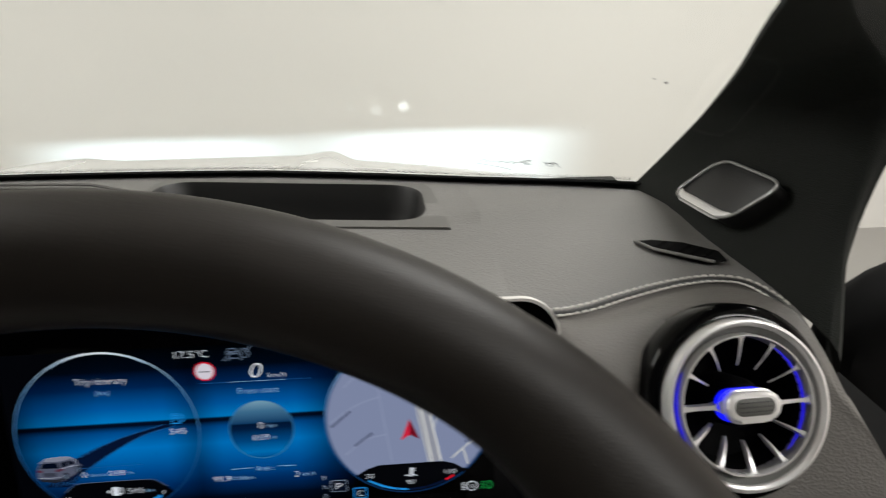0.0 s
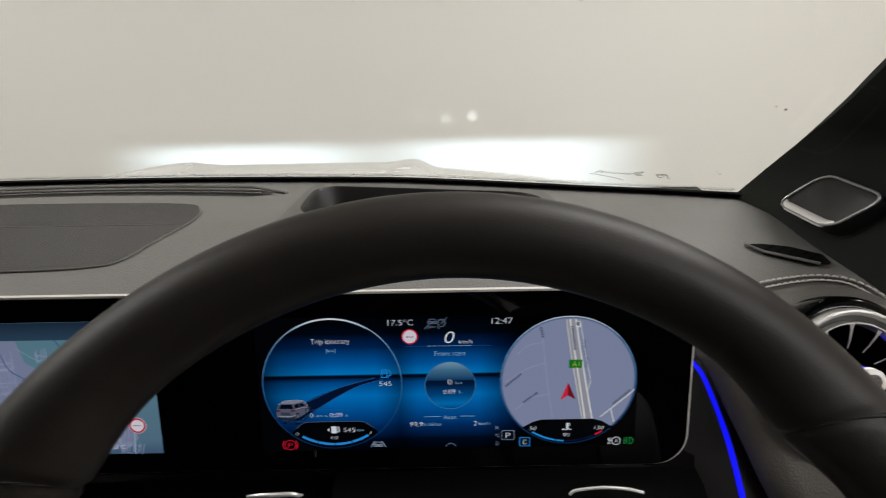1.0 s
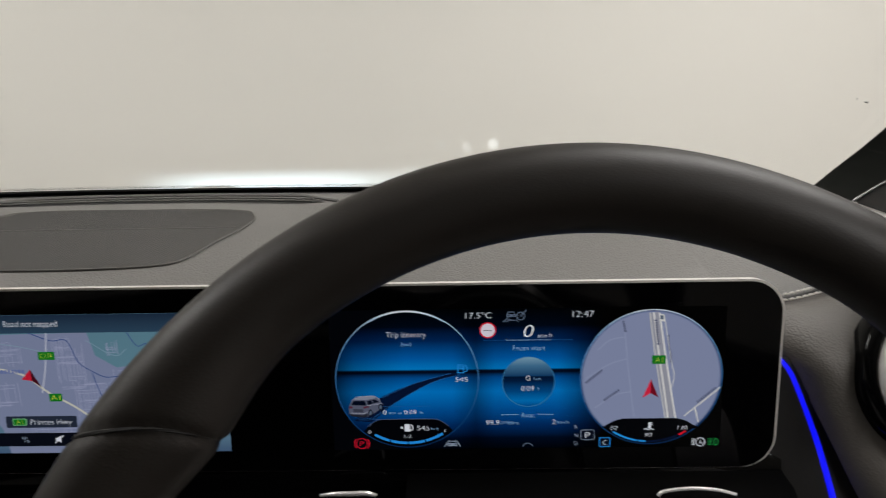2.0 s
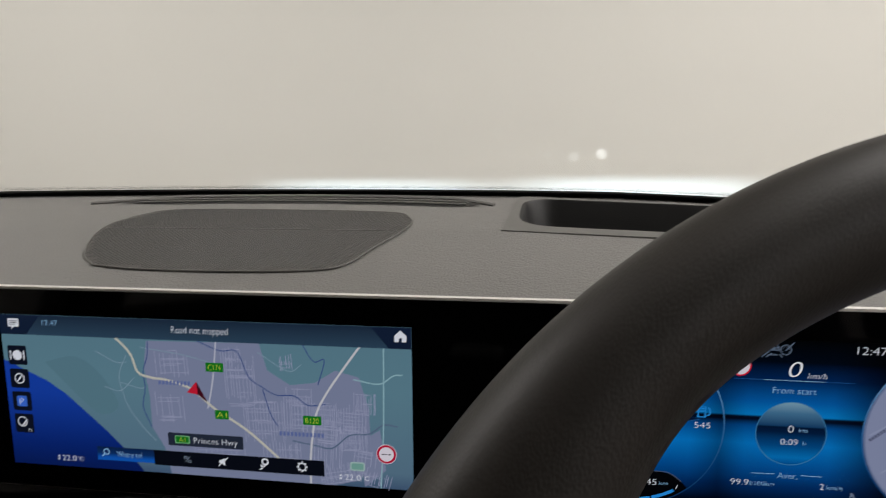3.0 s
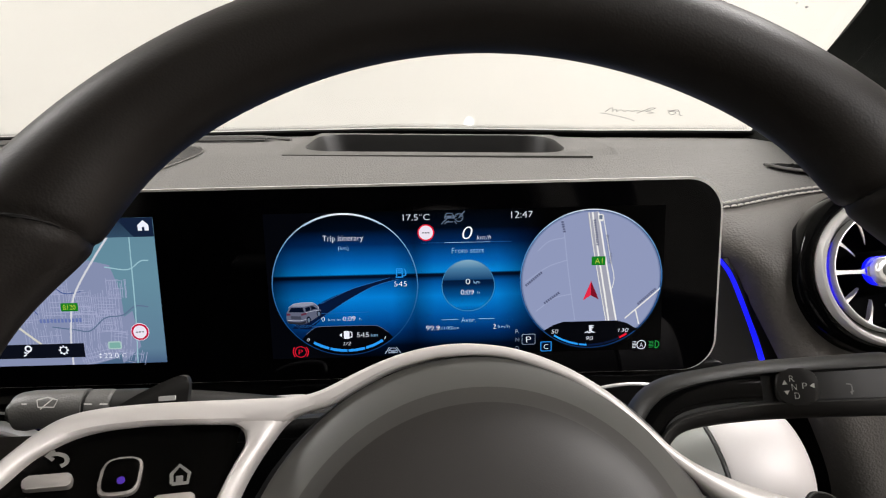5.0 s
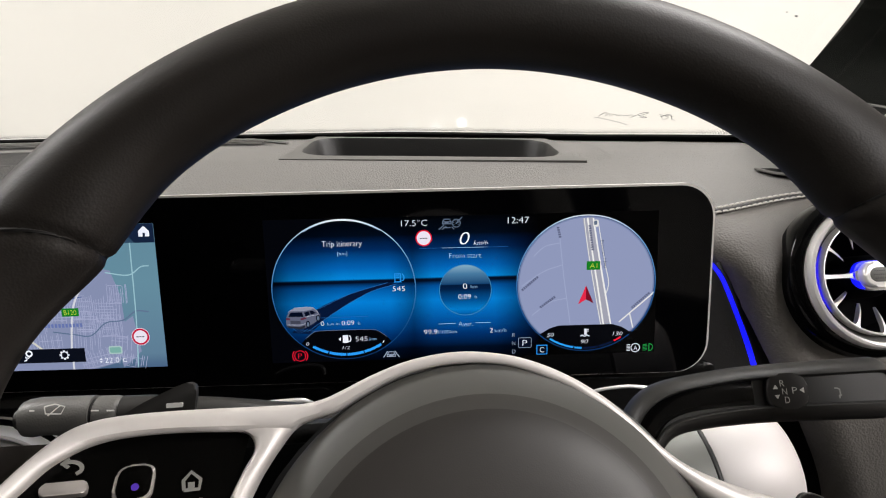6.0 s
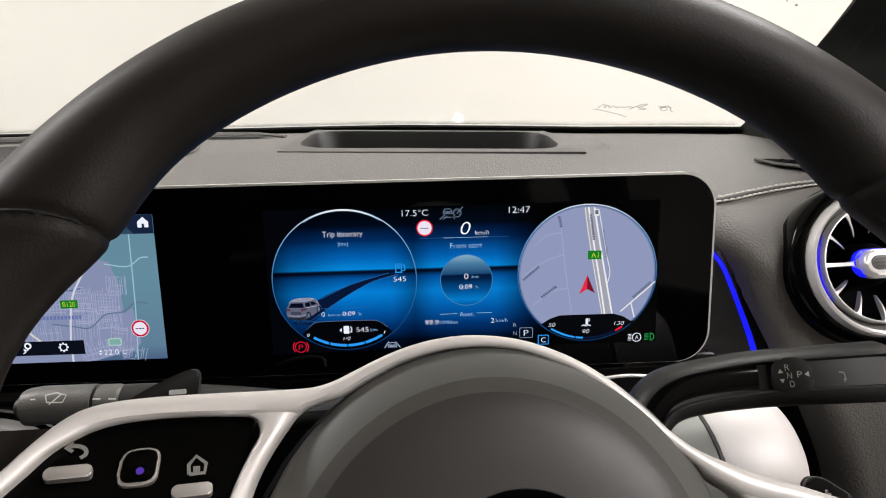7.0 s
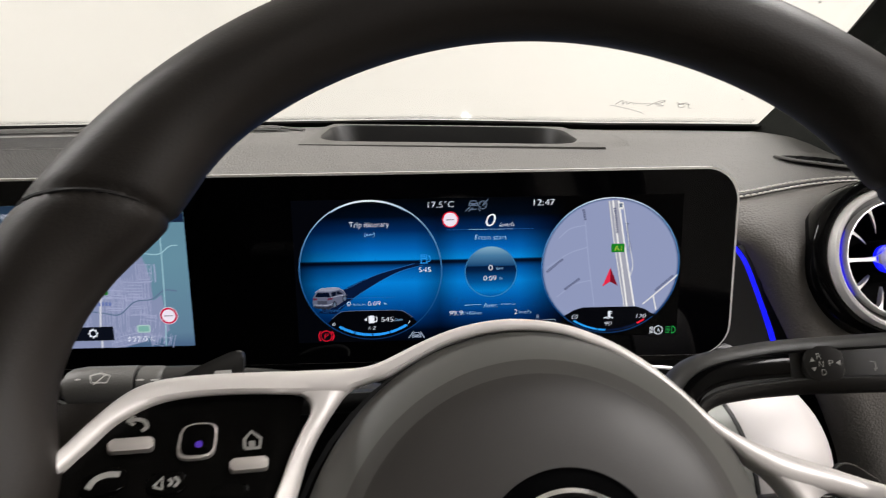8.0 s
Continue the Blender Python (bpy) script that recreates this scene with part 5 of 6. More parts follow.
sheet("tool_bar", [(-0.3400, -0.0408), (-0.2380, -0.0408), (-0.2380, -0.0318), (-0.3400, -0.0318)], 5.4, lit("tool_black", 10, 14, 24), nav)
text("%", -0.3193, -0.0362, 0.0040, 0.0046, U_DIM, nav, 6.4)
sheet("mute_icon", [(-0.3000, -0.0372), (-0.2985, -0.0372), (-0.2965, -0.0386), (-0.2965, -0.0338), (-0.2985, -0.0352), (-0.3000, -0.0352)], 6.4, U_WHITE, nav)
stroke("mute_icon", [[(-0.3005, -0.0388), (-0.2945, -0.0334)]], 0.0006, 6.8, U_WHITE, nav)
arc("route_icon", -0.2725, -0.0345, 0.0012, 0.0022, 0, 360, 6.4, U_WHITE, nav, 20)
stroke("route_icon", [[(-0.2725, -0.0362), (-0.2732, -0.0374), (-0.2752, -0.0366), (-0.2742, -0.0384), (-0.2760, -0.0392)]], 0.0006, 6.4, U_WHITE, nav)
for k in range(8):
    a = radians(45 * k)
    stroke("gear_icon", [[(-0.2508 + 0.0018 * math.cos(a), -0.0360 + 0.0018 * math.sin(a)), (-0.2508 + 0.0031 * math.cos(a), -0.0360 + 0.0031 * math.sin(a))]], 0.0010, 6.4, U_WHITE, nav)
arc("gear_icon", -0.2508, -0.0360, 0.0018, 0.0024, 0, 360, 6.4, U_WHITE, nav, 24)
for u in (-0.3985, -0.2258):
    text("22.0", u + 0.0040, -0.0402, 0.0034, 0.0090, U_WHITE, nav, 6.4)
    text("°C", u + 0.0112, -0.0403, 0.0026, 0.0042, U_WHITE, nav, 6.6)
    sheet("step_arrow", [(u - 0.0036, -0.0398), (u - 0.0020, -0.0398), (u - 0.0028, -0.0386)], 6.4, U_WHITE, nav)
    sheet("step_arrow", [(u - 0.0036, -0.0408), (u - 0.0028, -0.0420), (u - 0.0020, -0.0408)], 6.4, U_WHITE, nav)

# ---- steering column and wheel ----
column = thing("steering_column", pose(0, -0.06, 0.93), "dark plastic steering column shroud with stalk mounts", "steering column")
col_m = Matrix.Translation((0, 0.06, -0.93))
axis = [(0, 0.03, 0.85), (0, -0.05, 0.89), (0, -0.11, 0.925), (0, -0.15, 0.950), (0, -0.172, 0.962)]
part("shroud", tube(axis, lambda f: 0.062 - 0.022 * f, 20, flat=0.75, ref=(0, 0.62, 0.78)), M_BLACK, column, m=col_m)
part("chrome_edge", tube(spline([(-0.1270, -0.0350, 0.9425), (-0.1190, -0.0375, 0.9455), (-0.1080, -0.0390, 0.9470), (-0.0985, -0.0385, 0.9468), (-0.0945, -0.0370, 0.9445), (-0.0935, -0.0330, 0.9410)], 5), lambda f: 0.0009 + 0.0006 * math.sin(3.14159 * min(1.0, f)), 8), M_SATIN, dash, "thin chrome edge")
part("chrome_edge", tube(spline([(0.0730, -0.0440, 0.9480), (0.0755, -0.0440, 0.9508), (0.0850, -0.0440, 0.9525), (0.0953, -0.0440, 0.9530), (0.1080, -0.0440, 0.9515), (0.1180, -0.0440, 0.9485)], 5), 0.0010, 8), M_SATIN, dash, "thin chrome edge")

wheel = thing("steering_wheel", pose(0.0029, -0.2405, 1.0304, 90 - 36.49, 0, 4.99), "black leather steering wheel with satin silver spokes", "steering wheel")
RW, RA, RB = 0.1599, 0.0147, 0.0147
SEAMS = ((145.0, 3.6, -1), (35.0, -3.6, 1))
rows = []
NR, NS = 720, 28
for k in range(NR):
    a = 6.28318531 * k / NR
    ring_ = []
    for j in range(NS):
        t = 6.28318531 * j / NS
        g2 = 1.0
        for s, lean, _ in SEAMS:
            d = abs((math.degrees(a) - s - lean * math.cos(t) + 180) % 360 - 180)
            g2 -= 0.075 * math.exp(-(d / 0.55) ** 2)
        for s, amp, wide in ((38.0, 0.38, 9.0), (142.0, 0.38, 9.0), (6.0, 0.7, 9.0), (174.0, 0.7, 9.0)):
            d = abs((math.degrees(a) - s + 180) % 360 - 180)
            g2 += amp * math.exp(-(d / wide) ** 2) * max(0, -math.cos(t)) ** 2.2
        ring_.append(((RW + RA * g2 * math.cos(t)) * math.cos(a), (RW + RA * g2 * math.cos(t)) * math.sin(a), RB * g2 * math.sin(t)))
    rows.append(ring_)
rows.append(rows[0])
rb = loft(rows, closed=True)
bmesh.ops.remove_doubles(rb, verts=rb.verts[:], dist=1e-6)
part("rim", rb, M_RIM, wheel)
for s, lean, _ in SEAMS:
    pts = []
    for j in range(40):
        t = 6.28318531 * j / 40
        a = radians(s + lean * math.cos(t))
        g_ = 0.945 + 0.32 * max(0, -math.cos(t)) ** 2.2
        pts.append(((RW + RA * g_ * math.cos(t)) * math.cos(a), (RW + RA * g_ * math.cos(t)) * math.sin(a), RB * g_ * math.sin(t)))
    part("rim_seam", tube(pts, 0.0007, 6, closed=True, ref=(math.cos(radians(s)), math.sin(radians(s)), 0.1)), M_RUBBER, wheel, "dark seam in the leather")
# spokes and hub lie deeper than the rim; the spokes rise to meet it
SP = Matrix.Translation((0, 0, -0.0329))


def spoke_lift(x, y):
    """How far the spoke's face rises above the hub's plane."""
    if x > 0:
        return 0.55 * max(0, x - 0.1)
    w = min(1, max(0, (-0.055 - x) / 0.03))
    return w * (0.5 * max(0, 0.046 - y) + 0.3 * max(0, -0.08 - x))


outer = [(-0.1470, 0.0080), (-0.1423, 0.0180), (-0.1392, 0.0225), (-0.1350, 0.0280), (-0.1310, 0.0335), (-0.1262, 0.0392), (-0.1222, 0.0425), (-0.1175, 0.0443), (-0.1120, 0.0452), (-0.1062, 0.0456), (-0.0987, 0.0458), (-0.0828, 0.0456), (-0.0655, 0.0451), (-0.0585, 0.0452), (-0.0531, 0.0463), (-0.0477, 0.0484), (-0.0384, 0.0523), (-0.0290, 0.0553), (-0.0196, 0.0570), (-0.0102, 0.0575), (-0.0009, 0.0566), (0.0084, 0.0545), (0.0175, 0.0510), (0.0264, 0.0462), (0.0351, 0.0400), (0.0410, 0.0345), (0.0482, 0.0268), (0.0535, 0.0212), (0.0600, 0.0160), (0.0680, 0.0118), (0.0768, 0.0080), (0.0857, 0.0045), (0.0945, 0.0010), (0.1063, -0.0040), (0.128, -0.014), (0.146, -0.024)]
inner = [(-0.1425, 0.0060), (-0.1379, 0.0163), (-0.1345, 0.0215), (-0.1300, 0.0270), (-0.1258, 0.0322), (-0.1210, 0.0355), (-0.1165, 0.0375), (-0.1115, 0.0386), (-0.1052, 0.0391), (-0.0978, 0.0392), (-0.0902, 0.0389), (-0.0800, 0.0382), (-0.0657, 0.0375), (-0.0613, 0.0391), (-0.0560, 0.0406), (-0.0500, 0.0420), (-0.0420, 0.0460), (-0.0310, 0.0508), (-0.0199, 0.0532), (-0.0105, 0.0538), (-0.0012, 0.0532), (0.0075, 0.0513), (0.0160, 0.0478), (0.0245, 0.0434), (0.0325, 0.0372), (0.0384, 0.0318), (0.0456, 0.0240), (0.0508, 0.0186), (0.0570, 0.0130), (0.0640, 0.0065), (0.0740, -0.0005), (0.0850, -0.0040), (0.0935, -0.0062), (0.1050, -0.0110), (0.125, -0.022), (0.142, -0.032)]
part("spoke_trim", ribbon(outer, inner, -0.006, 0.005, crown=0.0038, lift=spoke_lift), M_SILVER, wheel, "satin silver spoke trim", m=SP)
part("spoke_trim", ribbon([(-0.0830, 0.0400), (-0.0760, 0.0368), (-0.0745, 0.0325), (-0.0768, 0.0275), (-0.0793, 0.0217), (-0.0812, 0.0159), (-0.0832, 0.0095), (-0.0860, -0.0010), (-0.0900, -0.0160)], [(-0.0600, 0.0400), (-0.0643, 0.0369), (-0.0675, 0.0329), (-0.0708, 0.0281), (-0.0737, 0.0230), (-0.0760, 0.0176), (-0.0783, 0.0095), (-0.0810, -0.0010), (-0.0840, -0.0160)], -0.006, 0.0042, crown=0.0022, lift=spoke_lift), M_SILVER, wheel, "satin silver spoke trim", m=SP)
part("spoke_trim", ribbon([(0.0600, 0.0125), (0.0660, 0.0065), (0.0720, 0.0000), (0.0770, -0.0070), (0.0810, -0.0150), (0.0850, -0.0260)], [(0.0960, -0.0050), (0.0880, -0.0052), (0.0850, -0.0070), (0.0862, -0.0110), (0.0890, -0.0180), (0.0925, -0.0270)], -0.006, 0.0042, crown=0.0022), M_SILVER, wheel, "satin silver spoke trim", m=SP)
# leather roots where the rim flows into the spokes
for side, a0, a1, edge in ((-1, 165, 192, [(-0.1262, 0.0388), (-0.1310, 0.0325), (-0.1350, 0.0272), (-0.1392, 0.0215), (-0.1480, 0.0050)]), (1, -8, -22, [(0.131, -0.0165), (0.136, -0.019), (0.140, -0.021), (0.145, -0.024), (0.150, -0.030)])):
    low = spline([(x, y, spoke_lift(x, y) - 0.0310) for x, y in edge], 5)
    rows = []
    for k, q in enumerate(low):
        a = radians(a0 + (a1 - a0) * k / (len(low) - 1))
        p = Vector((0.1530 * math.cos(a), 0.1530 * math.sin(a), -0.0060))
        c = (p + q) / 2 + Vector((side * 0.004, 0, -0.006))
        rows.append([p * (1 - t) ** 2 + c * 2 * t * (1 - t) + q * t * t for t in [j / 8 for j in range(9)]])
    part("spoke_root", loft(rows, thick=0.004), M_RIM, wheel, "leather root of the spoke")
panel = part("switch_panel", ribbon([(-0.1440, 0.0060), (-0.1385, 0.0170), (-0.1300, 0.0278), (-0.1210, 0.0362), (-0.1115, 0.0392), (-0.0978, 0.0398), (-0.0850, 0.0392), (-0.0765, 0.0372)], [(-0.1400, -0.0200), (-0.1330, -0.0200), (-0.1250, -0.0200), (-0.1150, -0.0200), (-0.1060, -0.0200), (-0.0990, -0.0200), (-0.0930, -0.0200), (-0.0860, -0.0200)], -0.010, 0.0, crown=0.0004, lift=spoke_lift), M_KEYS, wheel, "glossy black switch panel", m=SP)


def on_panel(x, y, turn=0.0):
    """A pose on the sloping face of the left spoke."""
    return Matrix.Translation((x, y, spoke_lift(x, y))) @ pose(0, 0, 0, -26.6, 14.0) @ pose(0, 0, 0, 0, 0, turn)


def key_bar(name, c, size, turn, z1, r, material, label=""):
    """A raised switch cap on the spoke's panel."""
    w, h = size
    return part(name, slab(rounded(-w / 2, -h / 2, w / 2, h / 2, r, 5), -0.002, z1, 0.0006), material, panel, label, m=on_panel(*c, turn))


def panel_icon(name, lines, c, width, lift=4.0, turn=0.0, soft=True):
    ob = stroke(name, lines, width, lift, M_ICON, panel, soft)
    ob.matrix_basis = on_panel(*c, turn)
    return ob


M_CAP = mat("grey_satin_cap", (0.46, 0.43, 0.41), 0.32, metal=0.5, vary=0.05, scale=300)
M_ICON, M_ICON2 = mat("printed_icon", (0.24, 0.235, 0.22), 0.5), mat("white_icon", (0.66, 0.65, 0.62), 0.5)
key_bar("switch_bar", (-0.1206, 0.0262), (0.0112, 0.0036), 0, 0.0022, 0.0012, M_CAP, "satin silver switch")
key_bar("switch_bar", (-0.0906, 0.0186), (0.0104, 0.0036), 0, 0.0022, 0.0012, M_CAP, "satin silver switch")
frame_ = soft_quad([Vector(p) for p in ((-0.0056, -0.0054), (0.0046, -0.0054), (0.0056, 0.0052), (-0.0044, 0.0052))], 0.0034, 6)
part("touch_frame", slab(frame_, -0.002, 0.0013, 0.0006), M_CAP, panel, "square silver touch control frame", m=on_panel(-0.1046, 0.0263))
part("touch_pad", slab([(x * 0.85 + 0.0001, y * 0.85 + 0.0001) for x, y in frame_], 0.0006, 0.0017, 0.0003), M_KEYS, panel, "glossy black touch pad", m=on_panel(-0.1046, 0.0263))
part("touch_mark", slab(disc(0.0004, -0.0016, 0.0010, 20), 0.0016, 0.0019), lit("violet_mark", 80, 52, 160), panel, "small violet mark", m=on_panel(-0.1046, 0.0263))
key_bar("switch_bar", (-0.1252, 0.0178), (0.0110, 0.0066), 12, 0.0008, 0.0026, M_KEYS)
key_bar("switch_bar", (-0.1105, 0.0162), (0.0100, 0.0060), 0, 0.0007, 0.0024, M_KEYS)
key_bar("switch_bar", (-0.0945, 0.0120), (0.0100, 0.0056), -6, 0.0007, 0.0024, M_KEYS)
panel_icon("back_icon", [[(-0.0026, 0.0012), (-0.0004, 0.0014), (0.0016, 0.0004), (0.0020, -0.0012), (0.0008, -0.0022)]], (-0.1200, 0.0322), 0.0011)
panel_icon("back_icon", [[(-0.0014, 0.0026), (-0.0030, 0.0011), (-0.0012, -0.0002)]], (-0.1200, 0.0322), 0.0010, soft=False)
panel_icon("home_icon", [[(-0.0022, -0.0026), (-0.0024, 0.0002), (-0.0004, 0.0026), (0.0022, 0.0002), (0.0018, -0.0026), (-0.0022, -0.0026)]], (-0.0902, 0.0256), 0.0010, soft=False)
panel_icon("home_icon", [[(-0.0003, -0.0024), (-0.0003, -0.0004)]], (-0.0902, 0.0256), 0.0018, soft=False)
panel_icon("phone_icon", [[(-0.0036, -0.0020), (-0.0020, 0.0004), (0.0008, 0.0014), (0.0036, 0.0012)]], (-0.1250, 0.0182), 0.0016, 9.5)
panel_icon("volume_icon", [[(-0.0030, -0.0008), (-0.0010, 0.0016), (-0.0010, -0.0018), (-0.0030, -0.0008)]], (-0.1105, 0.0162), 0.0008, 8.5, soft=False)
panel_icon("volume_icon", [[(0.0006, -0.0010), (0.0014, 0.0), (0.0006, 0.0010)], [(0.0020, -0.0014), (0.0030, 0.0), (0.0020, 0.0014)]], (-0.1105, 0.0162), 0.0008, 8.5)
part("side_spoke", slab([(0.140, -0.030), (0.105, -0.0125), (0.094, -0.0072), (0.087, -0.0062), (0.0855, -0.0080), (0.0880, -0.015), (0.093, -0.030), (0.10, -0.045), (0.130, -0.050)], -0.010, 0.0, 0.001), M_GLOSS, wheel, "glossy black switch panel", m=SP)


# airbag cover: a broad soft dome with a bevelled shoulder
def cover_part(name, prof, material, label):
    cover = lathe(prof, 96)
    for v in cover.verts:
        v.co.x *= 1.0 - 1.0 * max(0, -v.co.y - 0.01)
        v.co.y *= 1.0 if v.co.y > 0 else 1.12
    part(name, cover, material, wheel, label, m=SP @ Matrix.Translation((-0.0072, -0.0202, 0)))


cover_part("airbag_cover", [(0.0, 0.0152), (0.019, 0.0151), (0.038, 0.0147), (0.047, 0.0141), (0.0530, 0.0133), (0.0565, 0.0126), (0.0590, 0.0118)], M_PAD, "soft black airbag cover")
# Edge and shoulder are the same vinyl, coloured lighter for the light falling there.
cover_part("tone_step_edge", [(0.0590, 0.0118), (0.0600, 0.0114), (0.0612, 0.0109), (0.0624, 0.0103), (0.0636, 0.0097)], M_PAD_HALF_LIT, "rounded edge of the cover in a half-lit tone")
cover_part("shoulder", [(0.0636, 0.0097), (0.0650, 0.0089), (0.0670, 0.0077), (0.0692, 0.0063), (0.0714, 0.0047), (0.0730, 0.0031), (0.0740, 0.0010), (0.0742, -0.02)], M_PAD_LIT, "shoulder of the airbag cover, coloured lighter as if lit from above")
EM = SP @ Matrix.Translation((-0.001, -0.0178, 0.0))
part("emblem_dish", lathe([(0.0290, 0.0140), (0.0284, 0.0154), (0.0265, 0.0152), (0.008, 0.0151), (0.0001, 0.0151)], 64), M_GLOSS, wheel, "dark glossy emblem dish", m=EM)
part("emblem", lathe([(0.0230, 0.0150), (0.0230, 0.0163), (0.0218, 0.0170), (0.0206, 0.0163), (0.0206, 0.0150)], 64), M_CHROME, wheel, "round chrome emblem ring", m=EM)
part("hub_back", lathe([(0.0, -0.050), (0.045, -0.045), (0.070, -0.030), (0.080, -0.012), (0.078, -0.008), (0.0, -0.008)], 48), M_DARK, wheel, m=SP @ Matrix.Translation((-0.0072, -0.0252, 0)))
part("lower_spoke", slab([(-0.024, -0.150), (0.012, -0.150), (0.028, -0.07), (-0.040, -0.07)], -0.012, 0.002, 0.002), M_BLACK, wheel, m=SP)
# shift paddle behind the spoke
paddle = thing("shift_paddle", pose(-0.1190, -0.1675, 1.0328, 63, 0, 4), "dark shift paddle with a minus mark behind the wheel", "paddle")
pp = spline([(-0.020, -0.008, 0), (-0.015, -0.0050, 0), (-0.007, -0.0002, 0), (0.004, 0.0046, 0), (0.0100, 0.0064, 0), (0.0126, 0.0046, 0), (0.0122, -0.002, 0), (0.0105, -0.012, 0), (-0.002, -0.016, 0), (-0.018, -0.014, 0), (-0.020, -0.008, 0)], 5)[:-1]
part("blade", slab([tuple(p.xy) for p in pp], -0.003, 0.0, 0.0010), M_BAR, paddle)
part("minus_mark", slab(rounded(0.0024, -0.0020, 0.0082, -0.0004, 0.0003, 2), 0.0, 0.0006), M_ICON2, paddle, "white minus mark")
part("mount", box(0.10, 0.008, 0.010, 0.055, -0.016, -0.014, 0.003), M_BLACK, paddle)

paddle = thing("shift_paddle", pose(0.1054, -0.1848, 0.9958, 63, 0, 4), "dark shift paddle with a plus mark behind the wheel", "paddle")
pp = spline([(0.0052, -0.0040, 0), (0.0054, -0.0015, 0), (0.0080, 0.0004, 0), (0.0125, -0.0005, 0), (0.0177, -0.0040, 0), (0.0225, -0.0080, 0), (0.0240, -0.0150, 0), (0.0180, -0.0200, 0), (0.0080, -0.0180, 0), (0.0055, -0.0100, 0), (0.0052, -0.0040, 0)], 5)[:-1]
part("blade", slab([tuple(p.xy) for p in pp], -0.003, 0.0, 0.0010), M_BAR, paddle)
part("blade_edge", tube([(p.x, p.y, -0.0008) for p in pp], 0.0005, 6, closed=True), M_GREY, paddle, "thin lighter line round the blade's edge")
part("plus_mark", slab([(x, y) for x, y in ((0.0112, -0.0060), (0.0124, -0.0060), (0.0124, -0.0072), (0.0131, -0.0072), (0.0131, -0.0060), (0.0143, -0.0060), (0.0143, -0.0053), (0.0131, -0.0053), (0.0131, -0.0041), (0.0124, -0.0041), (0.0124, -0.0053), (0.0112, -0.0053))], 0.0, 0.0005), M_ICON2, paddle, "white plus mark")
part("mount", box(0.060, 0.008, 0.010, -0.018, -0.016, -0.012, 0.003), M_BLACK, paddle)

# wiper and indicator stalk
ws_ = thing("wiper_stalk", pose(-0.1525, -0.1425, 1.0118, 0, 2, 0), "dark grey wiper stalk with ring switch behind the wheel", "stalk")
part("arm", tube(spline([(0.006, 0.000, 0), (0.020, 0.001, 0), (0.045, 0.004, -0.003), (0.065, 0.009, -0.008), (0.082, 0.018, -0.016), (0.098, 0.036, -0.032)], 5), lambda f: 0.0074 - 0.0012 * f, 20), M_BAR, ws_)
part("ring", lathe([(0.0066, -0.0042), (0.0074, -0.0036), (0.0076, 0.0030), (0.0072, 0.0052), (0.0060, 0.0064)], 28), M_STALK, ws_, m=pose(0, 0, 0, 0, 90, 0))
part("joint", tube([(-0.0052, 0, 0), (-0.0040, 0, 0)], 0.0068, 24), M_BLACK, ws_)
part("tip", tube([(-0.0335, -0.001, -0.0015), (-0.0325, -0.001, -0.0015), (-0.0300, -0.0008, -0.0012), (-0.026, -0.0005, -0.0005), (-0.0052, 0, 0)], lambda f: 0.0046 + 0.0030 * min(1, f * 2.6) ** 0.6, 24), M_STALK, ws_)
part("cap", tube([(-0.0365, -0.001, -0.0018), (-0.0355, -0.001, -0.0018), (-0.0330, -0.001, -0.0015)], lambda f: 0.0024 + 0.0016 * min(1, f * 2), 16), M_GREY2, ws_, "dark end cap")
part("lower_switch", tube([(0.004, -0.006, -0.0085), (0.030, -0.004, -0.0090)], 0.0032, 12), M_GREY2, ws_, "small ribbed switch under the stalk")
for k in range(9):
    part("rib", tube([(0.006 + 0.0018 * k, -0.0090, -0.0070), (0.0066 + 0.0018 * k, -0.0092, -0.0105)], 0.0004, 5), M_STALK, ws_)
wi = Matrix.Translation((-0.0180, -0.0052, 0.0052)) @ pose(0, 0, 0, 48, 0, 0)
ic = stroke("wiper_icon", [[(-0.004, 0.0016), (0.0, 0.0026), (0.004, 0.0016), (0.003, -0.0012), (-0.003, -0.0012), (-0.004, 0.0016)], [(-0.002, -0.002), (0.002, 0.002)], [(-0.0095, 0.0), (-0.0075, 0.0)]], 0.0005, 3.0, M_ICON2, ws_, False)
ic.matrix_basis = wi
for dx in (-0.004, 0.002):
    o = stroke("ring_mark", [[(dx + 0.0005, 0), (dx + 0.0035, 0)]], 0.0006, 3.0, M_ICON2, ws_, False)
    o.matrix_basis = Matrix.Translation((0, -0.0054, 0.0054)) @ pose(0, 0, 0, 48, 0, 0)
# gear selector stalk
GSM = pose(0.1116, -0.1591, 1.0226, 55)
gs = thing("gear_stalk", GSM, "black gear selector stalk with white letters", "stalk")
top_line = spline([(-0.0700, -0.0350, 0), (-0.0655, -0.0200, 0), (-0.0600, -0.0075, 0), (-0.0530, 0.0012, 0), (-0.0430, 0.0062, 0), (-0.0250, 0.0094, 0), (-0.0100, 0.0110, 0), (0.0150, 0.0122, 0), (0.0395, 0.0132, 0)], 5)
low_line = spline([(-0.0540, -0.0400, 0), (-0.0500, -0.0260, 0), (-0.0450, -0.0175, 0), (-0.0390, -0.0138, 0), (-0.0280, -0.0120, 0), (-0.0180, -0.0112, 0), (-0.0060, -0.0106, 0), (0.0180, -0.0104, 0), (0.0395, -0.0104, 0)], 5)
rows = []
